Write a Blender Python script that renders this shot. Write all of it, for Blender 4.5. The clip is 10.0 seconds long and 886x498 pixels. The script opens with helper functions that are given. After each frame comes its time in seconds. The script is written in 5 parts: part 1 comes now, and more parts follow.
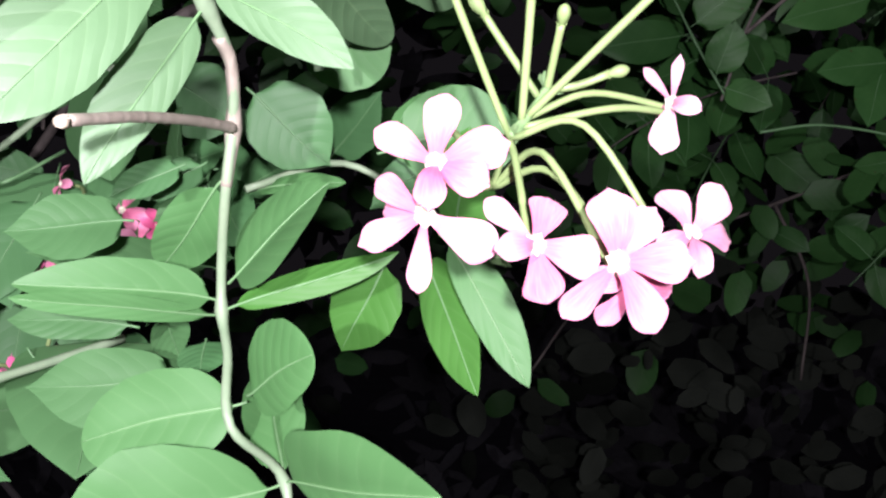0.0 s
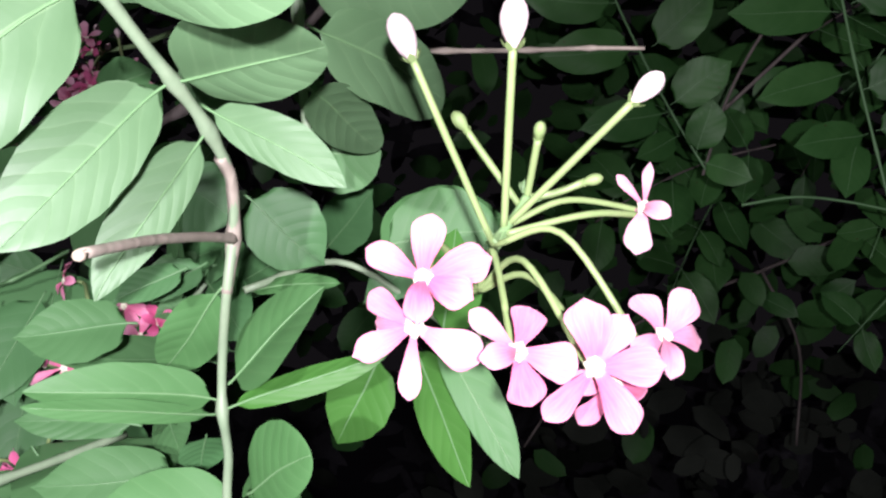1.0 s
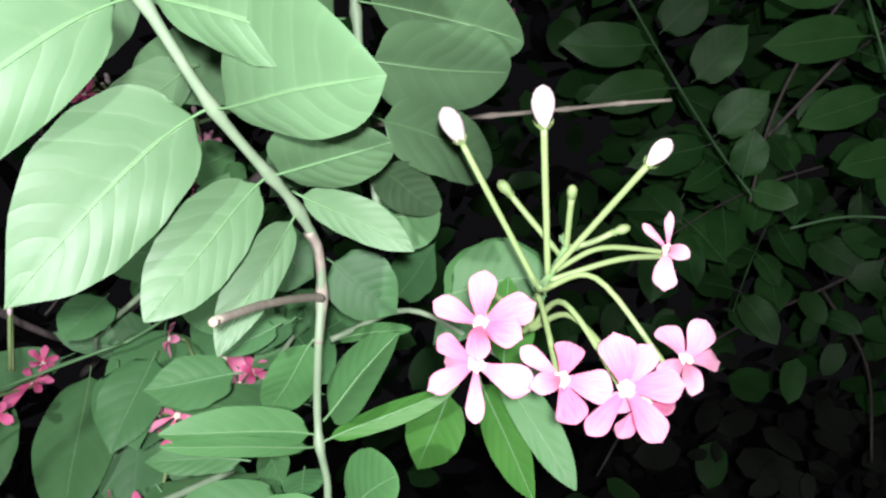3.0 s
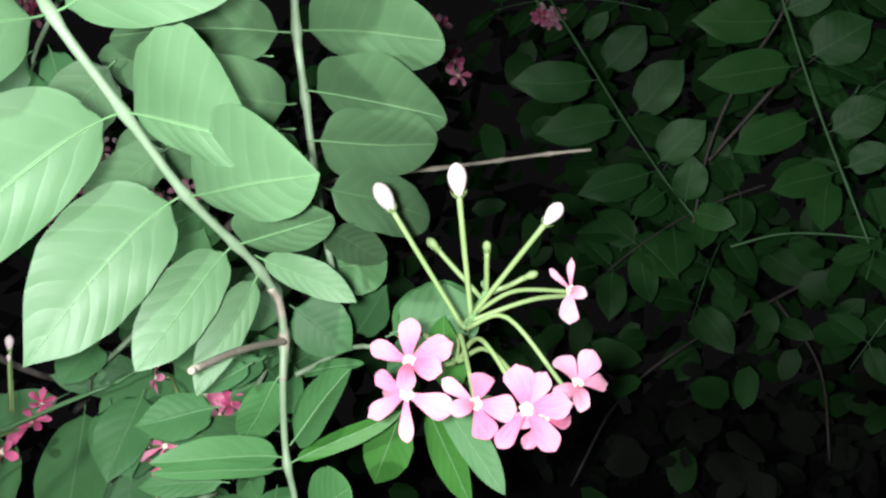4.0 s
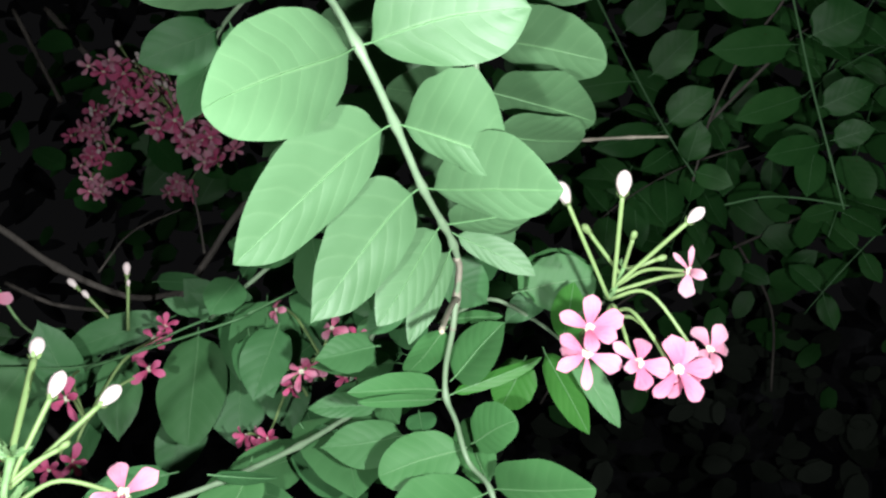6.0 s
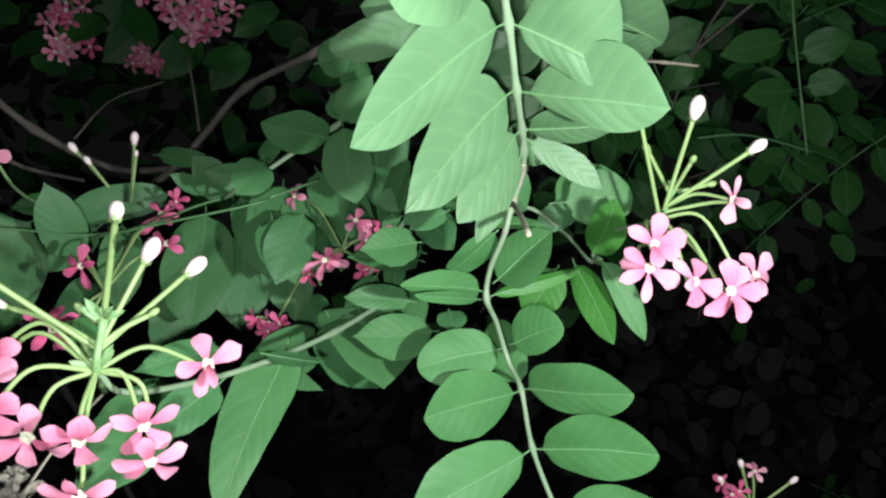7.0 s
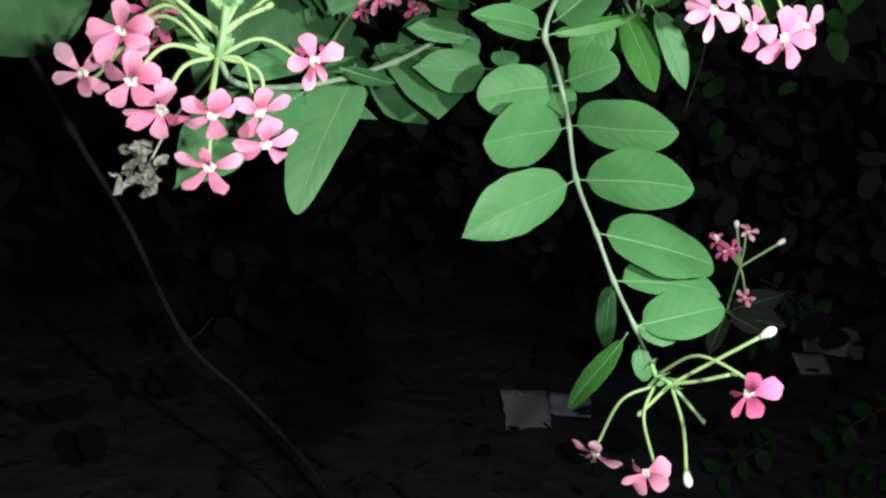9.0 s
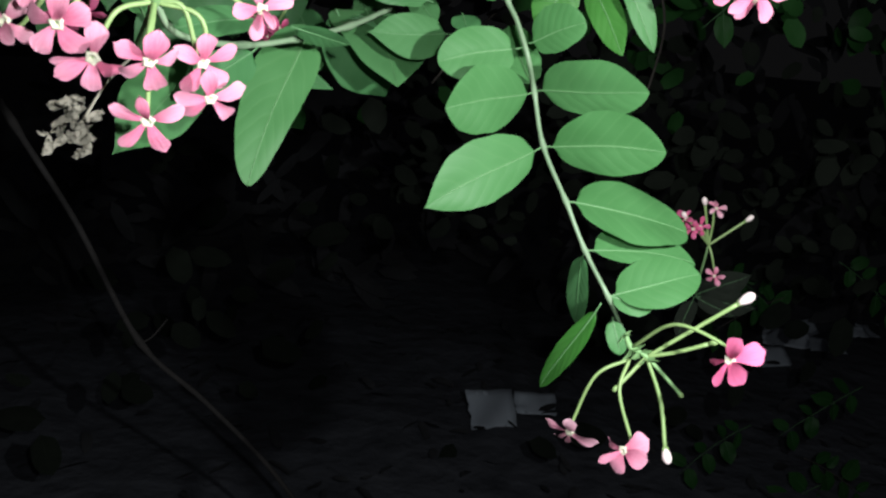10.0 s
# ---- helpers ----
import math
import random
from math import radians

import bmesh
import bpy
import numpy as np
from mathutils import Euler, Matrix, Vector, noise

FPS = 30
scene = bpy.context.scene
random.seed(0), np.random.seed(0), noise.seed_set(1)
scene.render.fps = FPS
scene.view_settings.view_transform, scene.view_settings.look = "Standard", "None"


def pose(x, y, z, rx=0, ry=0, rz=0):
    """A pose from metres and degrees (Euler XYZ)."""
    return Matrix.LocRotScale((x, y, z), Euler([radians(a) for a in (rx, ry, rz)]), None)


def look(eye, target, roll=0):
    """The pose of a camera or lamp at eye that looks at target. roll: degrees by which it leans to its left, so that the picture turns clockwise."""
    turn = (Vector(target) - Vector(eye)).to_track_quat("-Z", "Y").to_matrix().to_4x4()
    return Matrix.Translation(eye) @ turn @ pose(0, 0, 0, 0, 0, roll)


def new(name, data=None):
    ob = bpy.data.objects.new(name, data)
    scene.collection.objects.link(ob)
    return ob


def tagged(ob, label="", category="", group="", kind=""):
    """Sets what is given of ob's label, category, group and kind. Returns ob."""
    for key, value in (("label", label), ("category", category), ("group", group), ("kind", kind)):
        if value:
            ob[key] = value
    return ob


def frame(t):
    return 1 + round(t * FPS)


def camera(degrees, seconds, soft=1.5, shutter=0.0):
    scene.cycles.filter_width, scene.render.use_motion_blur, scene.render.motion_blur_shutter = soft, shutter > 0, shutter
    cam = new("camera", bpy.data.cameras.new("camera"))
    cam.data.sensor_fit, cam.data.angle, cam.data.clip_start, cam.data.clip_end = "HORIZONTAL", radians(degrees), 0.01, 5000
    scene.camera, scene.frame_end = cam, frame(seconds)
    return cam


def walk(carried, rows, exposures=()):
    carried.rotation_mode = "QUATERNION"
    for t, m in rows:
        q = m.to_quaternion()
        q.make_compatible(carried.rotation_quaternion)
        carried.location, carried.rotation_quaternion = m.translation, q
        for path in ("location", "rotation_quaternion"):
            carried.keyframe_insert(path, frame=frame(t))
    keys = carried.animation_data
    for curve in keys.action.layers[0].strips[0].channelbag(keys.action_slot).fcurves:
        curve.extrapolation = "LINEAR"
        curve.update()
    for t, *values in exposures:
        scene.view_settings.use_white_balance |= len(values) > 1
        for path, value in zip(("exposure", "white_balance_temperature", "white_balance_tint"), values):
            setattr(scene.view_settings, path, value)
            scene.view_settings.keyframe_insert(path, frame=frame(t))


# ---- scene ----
cam = camera(54.0, 10.0, soft=2.4)
PATH = [
    (0, (0.0209, 0.0299, 1.4121), (0.0005, 0.2287, 1.4214), 0.33),
    (0.5, (0.0157, 0.0251, 1.4154), (-0.0043, 0.2233, 1.4332), -0.60),
    (1, (0.0241, 0.0136, 1.4221), (0.0054, 0.2112, 1.4464), -0.91),
    (1.5, (0.0289, 0.0077, 1.4186), (0.0125, 0.2045, 1.4498), -0.69),
    (2, (0.0273, -0.0069, 1.4161), (0.0051, 0.1881, 1.4543), -2.78),
    (2.5, (0.0287, -0.0271, 1.4310), (0.0017, 0.1690, 1.4597), -2.36),
    (2.7, (0.0283, -0.0286, 1.4226), (-0.0010, 0.1670, 1.4525), -2.90),
    (3.8, (0.0611, -0.0854, 1.4189), (0.0276, 0.1077, 1.4586), -5.96),
    (4, (0.0640, -0.0982, 1.4209), (0.0357, 0.0963, 1.4576), -6.32),
    (4.5, (0.0616, -0.1347, 1.4350), (0.0298, 0.0597, 1.4700), -7.27),
    (5, (0.0262, -0.1585, 1.4443), (-0.0011, 0.0366, 1.4788), -5.90),
    (5.2, (0.0091, -0.1663, 1.4355), (-0.0144, 0.0297, 1.4679), -5.88),
    (6.3, (-0.0790, -0.2084, 1.4566), (-0.0847, -0.0088, 1.4671), -2.10),
    (6.5, (-0.1083, -0.2020, 1.4550), (-0.1082, -0.0022, 1.4636), -1.07),
    (7, (-0.1284, -0.2098, 1.4500), (-0.1199, -0.0101, 1.4433), 2.08),
    (7.5, (-0.1445, -0.2151, 1.4244), (-0.1362, -0.0155, 1.4137), 3.56),
    (8, (-0.1395, -0.2433, 1.4599), (-0.1399, -0.0456, 1.4299), 0.60),
    (8.5, (-0.1639, -0.2677, 1.4598), (-0.1577, -0.0733, 1.4132), 3.22),
    (9, (-0.1874, -0.2478, 1.4113), (-0.1670, -0.0557, 1.3594), 6.26),
    (9.5, (-0.1822, -0.2408, 1.4085), (-0.1548, -0.0518, 1.3493), 7.46),
    (10, (-0.1841, -0.2259, 1.3850), (-0.1549, -0.0344, 1.3352), 5.69),
]

EXPOSURES = [(0, 0.74, 6500, 36), (1, 0.52, 6500, 36), (2.5, 0.40, 6500, 30), (4, 0.2, 6500, 14), (5, 0.08, 6500, 9), (6.5, 0.12, 6500, 10), (8, 0.05, 6500, 9), (10, 0.07, 6500, 9)]
walk(cam, [(t, look(eye, target, roll)) for t, eye, target, roll in PATH], EXPOSURES)
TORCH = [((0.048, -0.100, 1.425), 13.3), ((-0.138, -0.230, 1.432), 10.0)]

# ---------------------------------------------------------------- world and lamp
night = bpy.data.worlds.new("night_sky")
scene.world = night
night.use_nodes = True
night.node_tree.nodes["Background"].inputs["Color"].default_value = (0.62, 0.62, 0.66, 1)
night.node_tree.nodes["Background"].inputs["Strength"].default_value = 0.0060

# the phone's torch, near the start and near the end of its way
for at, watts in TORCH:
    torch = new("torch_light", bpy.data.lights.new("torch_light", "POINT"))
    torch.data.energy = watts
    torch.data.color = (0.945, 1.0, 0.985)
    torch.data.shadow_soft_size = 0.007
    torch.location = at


# ---------------------------------------------------------------- materials
def material(name):
    m = bpy.data.materials.new(name)
    m.use_nodes = True
    tree = m.node_tree
    return m, tree, tree.nodes["Principled BSDF"]


def node(tree, kind, **inputs):
    n = tree.nodes.new(kind)
    for key, value in inputs.items():
        slot = n.inputs[int(key[1:])] if key[0] == "i" and key[1:].isdigit() else n.inputs[key]
        if hasattr(value, "links"):
            tree.links.new(value, slot)
        else:
            slot.default_value = value
    return n


def calc(tree, op, a, b=0.0, c=0.0):
    n = tree.nodes.new("ShaderNodeMath")
    n.operation = op
    for slot, value in zip(n.inputs, (a, b, c)):
        if hasattr(value, "links"):
            tree.links.new(value, slot)
        else:
            slot.default_value = value
    return n.outputs[0]


def blend(tree, fac, a, b):
    n = tree.nodes.new("ShaderNodeMix")
    n.data_type = "RGBA"
    for slot, value in ((n.inputs[0], fac), (n.inputs[6], a), (n.inputs[7], b)):
        if hasattr(value, "links"):
            tree.links.new(value, slot)
        else:
            slot.default_value = value if isinstance(value, float) else (*value, 1)
    return n.outputs[2]


def leaf_material(name, dark, light, vein, gloss=0.46, sheen=0.42, veins=7.0, relief=0.2, spots=0.0):
    """A leaf blade: a pale midrib, side veins that sweep to the tip, quilted tissue between them, mottling and small blemishes."""
    m, tree, bsdf = material(name)
    uv = node(tree, "ShaderNodeUVMap")
    uv.uv_map = "blade"
    xyz = node(tree, "ShaderNodeSeparateXYZ", Vector=uv.outputs[0])
    along, across = xyz.outputs[0], calc(tree, "ABSOLUTE", calc(tree, "MULTIPLY_ADD", xyz.outputs[1], 2.0, -1.0))
    info = node(tree, "ShaderNodeObjectInfo").outputs["Random"]
    pos = node(tree, "ShaderNodeTexCoord").outputs["Object"]
    wobble = node(tree, "ShaderNodeTexNoise", Vector=pos, Scale=55.0, Detail=1.0).outputs["Fac"]
    taper = calc(tree, "SQRT", calc(tree, "MAXIMUM", calc(tree, "MULTIPLY", calc(tree, "MULTIPLY", along, calc(tree, "SUBTRACT", 1.0, along)), 4.0), 0.0))
    sweep = calc(tree, "MULTIPLY", calc(tree, "MULTIPLY", calc(tree, "POWER", across, 1.3), taper), 0.25)
    phase = calc(tree, "MULTIPLY_ADD", calc(tree, "SUBTRACT", along, sweep), veins, calc(tree, "MULTIPLY", wobble, 0.5))
    saw = calc(tree, "PINGPONG", phase, 0.5)
    line = calc(tree, "SUBTRACT", 1.0, calc(tree, "SMOOTH_MIN", calc(tree, "MULTIPLY", saw, 7.0), 1.0, 0.2))
    rib = calc(tree, "LESS_THAN", across, calc(tree, "MULTIPLY_ADD", along, -0.03, 0.045))
    fine = node(tree, "ShaderNodeTexVoronoi", Vector=pos, Scale=420.0)
    mottle = node(tree, "ShaderNodeTexNoise", Vector=pos, Scale=38.0, Detail=5.0).outputs["Fac"]
    tone = calc(tree, "MULTIPLY_ADD", info, 0.55, calc(tree, "MULTIPLY_ADD", mottle, 0.9, -0.25))
    tone = calc(tree, "MINIMUM", calc(tree, "MAXIMUM", tone, 0.0), 1.0)
    colour = blend(tree, tone, dark, light)
    colour = blend(tree, calc(tree, "MULTIPLY", line, 0.12), colour, vein)
    colour = blend(tree, calc(tree, "MULTIPLY", rib, 0.5), colour, vein)
    if spots:
        cells = node(tree, "ShaderNodeTexVoronoi", Vector=pos, Scale=85.0)
        hole = calc(tree, "LESS_THAN", cells.outputs["Distance"], spots)
        colour = blend(tree, calc(tree, "MULTIPLY", hole, 0.6), colour, (0.05, 0.035, 0.015))
    tree.links.new(colour, bsdf.inputs["Base Color"])
    quilt = calc(tree, "MULTIPLY", calc(tree, "SQRT", calc(tree, "MULTIPLY", saw, 2.0)), taper)
    height = calc(tree, "MULTIPLY_ADD", fine.outputs["Distance"], 0.08, calc(tree, "MULTIPLY_ADD", mottle, 0.5, quilt))
    bump = node(tree, "ShaderNodeBump", Strength=relief, Distance=0.0011, Height=height)
    tree.links.new(bump.outputs[0], bsdf.inputs["Normal"])
    rough = calc(tree, "MULTIPLY_ADD", mottle, 0.18, gloss - 0.06)
    tree.links.new(rough, bsdf.inputs["Roughness"])
    bsdf.inputs["Specular IOR Level"].default_value = sheen
    glow = node(tree, "ShaderNodeBsdfTranslucent")
    tree.links.new(colour, glow.inputs["Color"])
    mix = node(tree, "ShaderNodeMixShader", Fac=0.18)
    tree.links.new(bsdf.outputs[0], mix.inputs[1])
    tree.links.new(glow.outputs[0], mix.inputs[2])
    tree.links.new(mix.outputs[0], tree.nodes["Material Output"].inputs[0])
    return m


def skin_material(name, a, b, rough=0.5, scale=60.0, relief=0.3, stretch=(1, 1, 1), sheen=0.4, depth=0.0008):
    """Stems, bark, tubes and the like: two colours in a stretched grain."""
    m, tree, bsdf = material(name)
    pos = node(tree, "ShaderNodeTexCoord").outputs["Object"]
    place = node(tree, "ShaderNodeMapping", Vector=pos, Scale=stretch)
    grain = node(tree, "ShaderNodeTexNoise", Vector=place.outputs[0], Scale=scale, Detail=6.0).outputs["Fac"]
    broad = node(tree, "ShaderNodeTexNoise", Vector=pos, Scale=scale * 0.2, Detail=2.0).outputs["Fac"]
    info = node(tree, "ShaderNodeObjectInfo").outputs["Random"]
    t = calc(tree, "MULTIPLY_ADD", grain, 0.9, calc(tree, "MULTIPLY_ADD", broad, 0.7, -0.45))
    t = calc(tree, "MULTIPLY_ADD", info, 0.2, t)
    t = calc(tree, "MINIMUM", calc(tree, "MAXIMUM", t, 0.0), 1.0)
    tree.links.new(blend(tree, t, a, b), bsdf.inputs["Base Color"])
    bump = node(tree, "ShaderNodeBump", Strength=relief, Distance=depth, Height=grain)
    tree.links.new(bump.outputs[0], bsdf.inputs["Normal"])
    bsdf.inputs["Roughness"].default_value = rough
    bsdf.inputs["Specular IOR Level"].default_value = sheen
    return m


def petal_material(name, throat, body, edge):
    """A petal: paler at the throat, fine streaks along it, a soft rim."""
    m, tree, bsdf = material(name)
    uv = node(tree, "ShaderNodeUVMap")
    uv.uv_map = "blade"
    xyz = node(tree, "ShaderNodeSeparateXYZ", Vector=uv.outputs[0])
    info = node(tree, "ShaderNodeObjectInfo").outputs["Random"]
    stretch = node(tree, "ShaderNodeMapping", Vector=uv.outputs[0], Scale=(1.4, 16.0, 1.0))
    offset = node(tree, "ShaderNodeCombineXYZ", X=info, Y=calc(tree, "MULTIPLY", info, 9.0))
    move = node(tree, "ShaderNodeVectorMath", i0=stretch.outputs[0], i1=offset.outputs[0])
    streak = node(tree, "ShaderNodeTexNoise", Vector=move.outputs[0], Scale=1.6, Detail=4.0).outputs["Fac"]
    t = calc(tree, "MULTIPLY_ADD", info, 0.40, calc(tree, "MULTIPLY_ADD", streak, 1.1, -0.72))
    t = calc(tree, "MULTIPLY_ADD", xyz.outputs[0], 0.65, t)
    t = calc(tree, "MINIMUM", calc(tree, "MAXIMUM", t, 0.0), 1.0)
    colour = blend(tree, t, body, edge)
    inner = calc(tree, "MAXIMUM", calc(tree, "MULTIPLY_ADD", xyz.outputs[0], -9.0, 0.8), 0.0)
    colour = blend(tree, inner, colour, throat)
    tree.links.new(colour, bsdf.inputs["Base Color"])
    bump = node(tree, "ShaderNodeBump", Strength=0.35, Distance=0.0006, Height=streak)
    tree.links.new(bump.outputs[0], bsdf.inputs["Normal"])
    bsdf.inputs["Roughness"].default_value = 0.6
    bsdf.inputs["Specular IOR Level"].default_value = 0.25
    glow = node(tree, "ShaderNodeBsdfTranslucent")
    tree.links.new(colour, glow.inputs["Color"])
    mix = node(tree, "ShaderNodeMixShader", Fac=0.2)
    tree.links.new(bsdf.outputs[0], mix.inputs[1])
    tree.links.new(glow.outputs[0], mix.inputs[2])
    tree.links.new(mix.outputs[0], tree.nodes["Material Output"].inputs[0])
    return m


LEAF = leaf_material("leaf_green", (0.046, 0.145, 0.045), (0.068, 0.192, 0.067), (0.115, 0.25, 0.10), gloss=0.50, sheen=0.24, relief=0.14)
UNDER = leaf_material("leaf_pale", (0.070, 0.150, 0.068), (0.100, 0.202, 0.097), (0.16, 0.28, 0.14), sheen=0.34, relief=0.22)
YOUNG = leaf_material("leaf_young", (0.035, 0.142, 0.024), (0.057, 0.192, 0.039), (0.10, 0.25, 0.075), gloss=0.42, sheen=0.22, relief=0.14)
DEEP = leaf_material("leaf_deep", (0.040, 0.128, 0.046), (0.068, 0.182, 0.071), (0.062, 0.18, 0.065), spots=0.05, sheen=0.2, relief=0.15)
MIDLEAF = leaf_material("leaf_middle", (0.045, 0.133, 0.047), (0.070, 0.182, 0.070), (0.085, 0.20, 0.08), sheen=0.22, relief=0.15)
# leaf green darkened for rear leaves: the torch's falloff is put into the colour
DIMFAR = leaf_material("leaf_far_dimmed", (0.018, 0.080, 0.019), (0.036, 0.122, 0.031), (0.046, 0.125, 0.04), spots=0.10, sheen=0.2, relief=0.12)
RIB = skin_material("leaf_rib", (0.090, 0.20, 0.084), (0.125, 0.25, 0.115), 0.45, 300, 0.2)
DIMRIB = skin_material("dim_rib", (0.060, 0.155, 0.062), (0.095, 0.205, 0.090), 0.5, 300, 0.2)
STEM = skin_material("green_stem", (0.13, 0.205, 0.122), (0.215, 0.285, 0.185), 0.5, 220, 0.35, (1, 1, 0.25))
BARK = skin_material("brown_bark", (0.17, 0.145, 0.115), (0.33, 0.30, 0.245), 0.75, 260, 0.7, (1, 1, 0.2))
TWIG = skin_material("dead_twig", (0.05, 0.042, 0.038), (0.14, 0.12, 0.108), 0.8, 300, 0.7, (1, 1, 0.3))
# dead-twig colours darkened: the torch's fading with distance is painted in
DIMVINE = skin_material("vine_dimmed", (0.016, 0.014, 0.014), (0.050, 0.044, 0.045), 0.85, 260, 0.7, (1, 1, 0.3))
PITH = skin_material("cut_wood", (0.24, 0.20, 0.15), (0.38, 0.33, 0.25), 0.8, 300, 0.4)
TUBE = skin_material("flower_tube", (0.165, 0.262, 0.092), (0.252, 0.348, 0.148), 0.45, 220, 0.2, (1, 1, 0.2))
SEPAL = skin_material("calyx_green", (0.13, 0.26, 0.10), (0.22, 0.36, 0.16), 0.55, 260, 0.4)
BUDSKIN = skin_material("bud_white", (0.70, 0.50, 0.54), (0.76, 0.71, 0.67), 0.5, 130, 0.2)
EYE = skin_material("flower_throat", (0.56, 0.54, 0.40), (0.74, 0.72, 0.60), 0.6, 400, 0.5)
PINK = petal_material("petal_pink", (0.72, 0.40, 0.42), (0.57, 0.120, 0.230), (0.73, 0.36, 0.485))
PALE = petal_material("petal_pale", (0.74, 0.50, 0.52), (0.62, 0.20, 0.31), (0.76, 0.47, 0.57))
ROSE = petal_material("petal_rose", (0.66, 0.28, 0.32), (0.54, 0.068, 0.18), (0.66, 0.17, 0.33))
DRY = skin_material("withered_petal", (0.16, 0.14, 0.115), (0.40, 0.37, 0.31), 0.85, 300, 0.8)
SOIL = skin_material("night_soil", (0.056, 0.059, 0.075), (0.140, 0.143, 0.176), 0.95, 9.0, 1.0, depth=0.03)
PAPER = skin_material("scrap_paper", (0.50, 0.55, 0.66), (0.64, 0.69, 0.80), 0.8, 18.0, 0.4)
# near-black leaf copy: the darkness low down is put into the colour
DIMLEAF = leaf_material("leaf_dimmed", (0.012, 0.016, 0.012), (0.030, 0.036, 0.028), (0.03, 0.035, 0.03), gloss=0.8, sheen=0.1)
LITTER = leaf_material("dry_leaf", (0.046, 0.047, 0.054), (0.110, 0.108, 0.120), (0.11, 0.11, 0.12), gloss=0.7, sheen=0.2, spots=0.15)


# ---------------------------------------------------------------- building blocks
def mesh_of(name, verts, faces, mat, uvs=None, smooth=True):
    me = bpy.data.meshes.new(name)
    me.from_pydata([tuple(v) for v in verts], [], faces)
    me.materials.append(mat)
    if uvs is not None:
        layer = me.uv_layers.new(name="blade")
        index = np.empty(len(me.loops), dtype=np.int32)
        me.loops.foreach_get("vertex_index", index)
        layer.data.foreach_set("uv", np.asarray(uvs, dtype=np.float32)[index].ravel())
    if smooth:
        me.polygons.foreach_set("use_smooth", [True] * len(me.polygons))
    me.update()
    return me


WORLD = {}


def put(name, data, parent=None, m=None, label=""):
    """Links data as an object at the world pose m, under parent."""
    m = m or Matrix()
    ob = new(name, data)
    WORLD[ob.name] = m
    if parent is not None:
        ob.parent = parent
        ob.matrix_basis = WORLD[parent.name].inverted() @ m
    else:
        ob.matrix_basis = m
    return tagged(ob, label)


def thing(name, at, label, category, group="", kind=""):
    ob = put(name, None, None, Matrix.Translation(at))
    ob.empty_display_size = 0.01
    return tagged(ob, label, category, group, kind)


def smooth_line(points, steps):
    """A Catmull-Rom line through the points."""
    p = [Vector(q) for q in points]
    p = [p[0] * 2 - p[1], *p, p[-1] * 2 - p[-2]]
    out = []
    for i in range(1, len(p) - 2):
        for k in range(steps):
            t = k / steps
            a, b, c, d = p[i - 1], p[i], p[i + 1], p[i + 2]
            out.append(0.5 * (2 * b + (c - a) * t + (2 * a - 5 * b + 4 * c - d) * t * t + (3 * b - a - 3 * c + d) * t ** 3))
    return out + [p[-2]]


def tube_mesh(name, points, r0, r1, mat, steps=6, sides=8, knots=(), swell=1.5, rough=0.05, seed=0):
    """A tapered tube along a smooth line, closed at both ends, swollen at the knots."""
    line = smooth_line(points, steps)
    rng = random.Random(seed + len(points))
    verts, faces = [], []
    side = Vector((0.3, 0.9, 0.2))
    last = len(line) - 1
    for i, q in enumerate(line):
        way = (line[min(i + 1, last)] - line[max(i - 1, 0)]).normalized()
        side = (side - way * side.dot(way)).normalized()
        up = way.cross(side)
        r = r0 + (r1 - r0) * i / last
        for k in knots:
            d = (q - Vector(k)).length
            r *= 1 + (swell - 1) * math.exp(-(d / (2.2 * r0)) ** 2)
        for j in range(sides):
            a = 2 * math.pi * j / sides
            verts.append(q + (side * math.cos(a) + up * math.sin(a)) * r * (1 + rng.uniform(-rough, rough)))
    for i in range(last):
        for j in range(sides):
            k = (j + 1) % sides
            faces.append((i * sides + j, i * sides + k, (i + 1) * sides + k, (i + 1) * sides + j))
    faces.append(tuple(range(sides - 1, -1, -1)))
    faces.append(tuple(range(last * sides, last * sides + sides)))
    return mesh_of(name, verts, faces, mat)


def stem(parent, points, r0, r1, mat=None, name="stem", knots=(), steps=6, sides=8, label=""):
    base = WORLD[parent.name].translation
    local = [Vector(q) - base for q in points]
    me = tube_mesh(name, local, r0, r1, mat or STEM, steps, sides, [Vector(k) - base for k in knots])
    return put(name, me, parent, Matrix.Translation(base), label)


def frame_of(base, tip, normal):
    x = Vector(tip) - Vector(base)
    size = x.length
    x.normalize()
    z = Vector(normal)
    z = (z - x * z.dot(x)).normalized()
    y = z.cross(x)
    return Matrix(((x.x, y.x, z.x, base[0]), (x.y, y.y, z.y, base[1]), (x.z, y.z, z.z, base[2]), (0, 0, 0, 1))), size


def blade(size, width, fold, arch, curl, seed, nu=24, nv=5, point=0.14, lead=0.80, shape=None):
    """Vertices, faces and blade coordinates of one leaf: it lies along x, its face to z."""
    rng = random.Random(seed)
    skew, wave, ph, tipbend = rng.uniform(-0.09, 0.09), rng.uniform(0.010, 0.028), rng.uniform(0, 6), rng.uniform(-0.05, 0.05)
    nick = [rng.uniform(0.0, 0.022) for _ in range(2)]
    pet = 0.105
    point += rng.uniform(-0.06, 0.12) if point < 0.3 else rng.uniform(-0.1, 0.15)
    taper = (point - 0.04) * (1 if point < 0.3 else 2)
    if shape:
        taper, lead, tipbend, skew = shape
    verts, uvs, faces = [], [], []
    for i in range(nu + 1):
        s = i / nu
        if shape:
            s = 0.5 - 0.5 * math.cos(math.pi * s) if i not in (0, nu) else s
        q = s ** lead
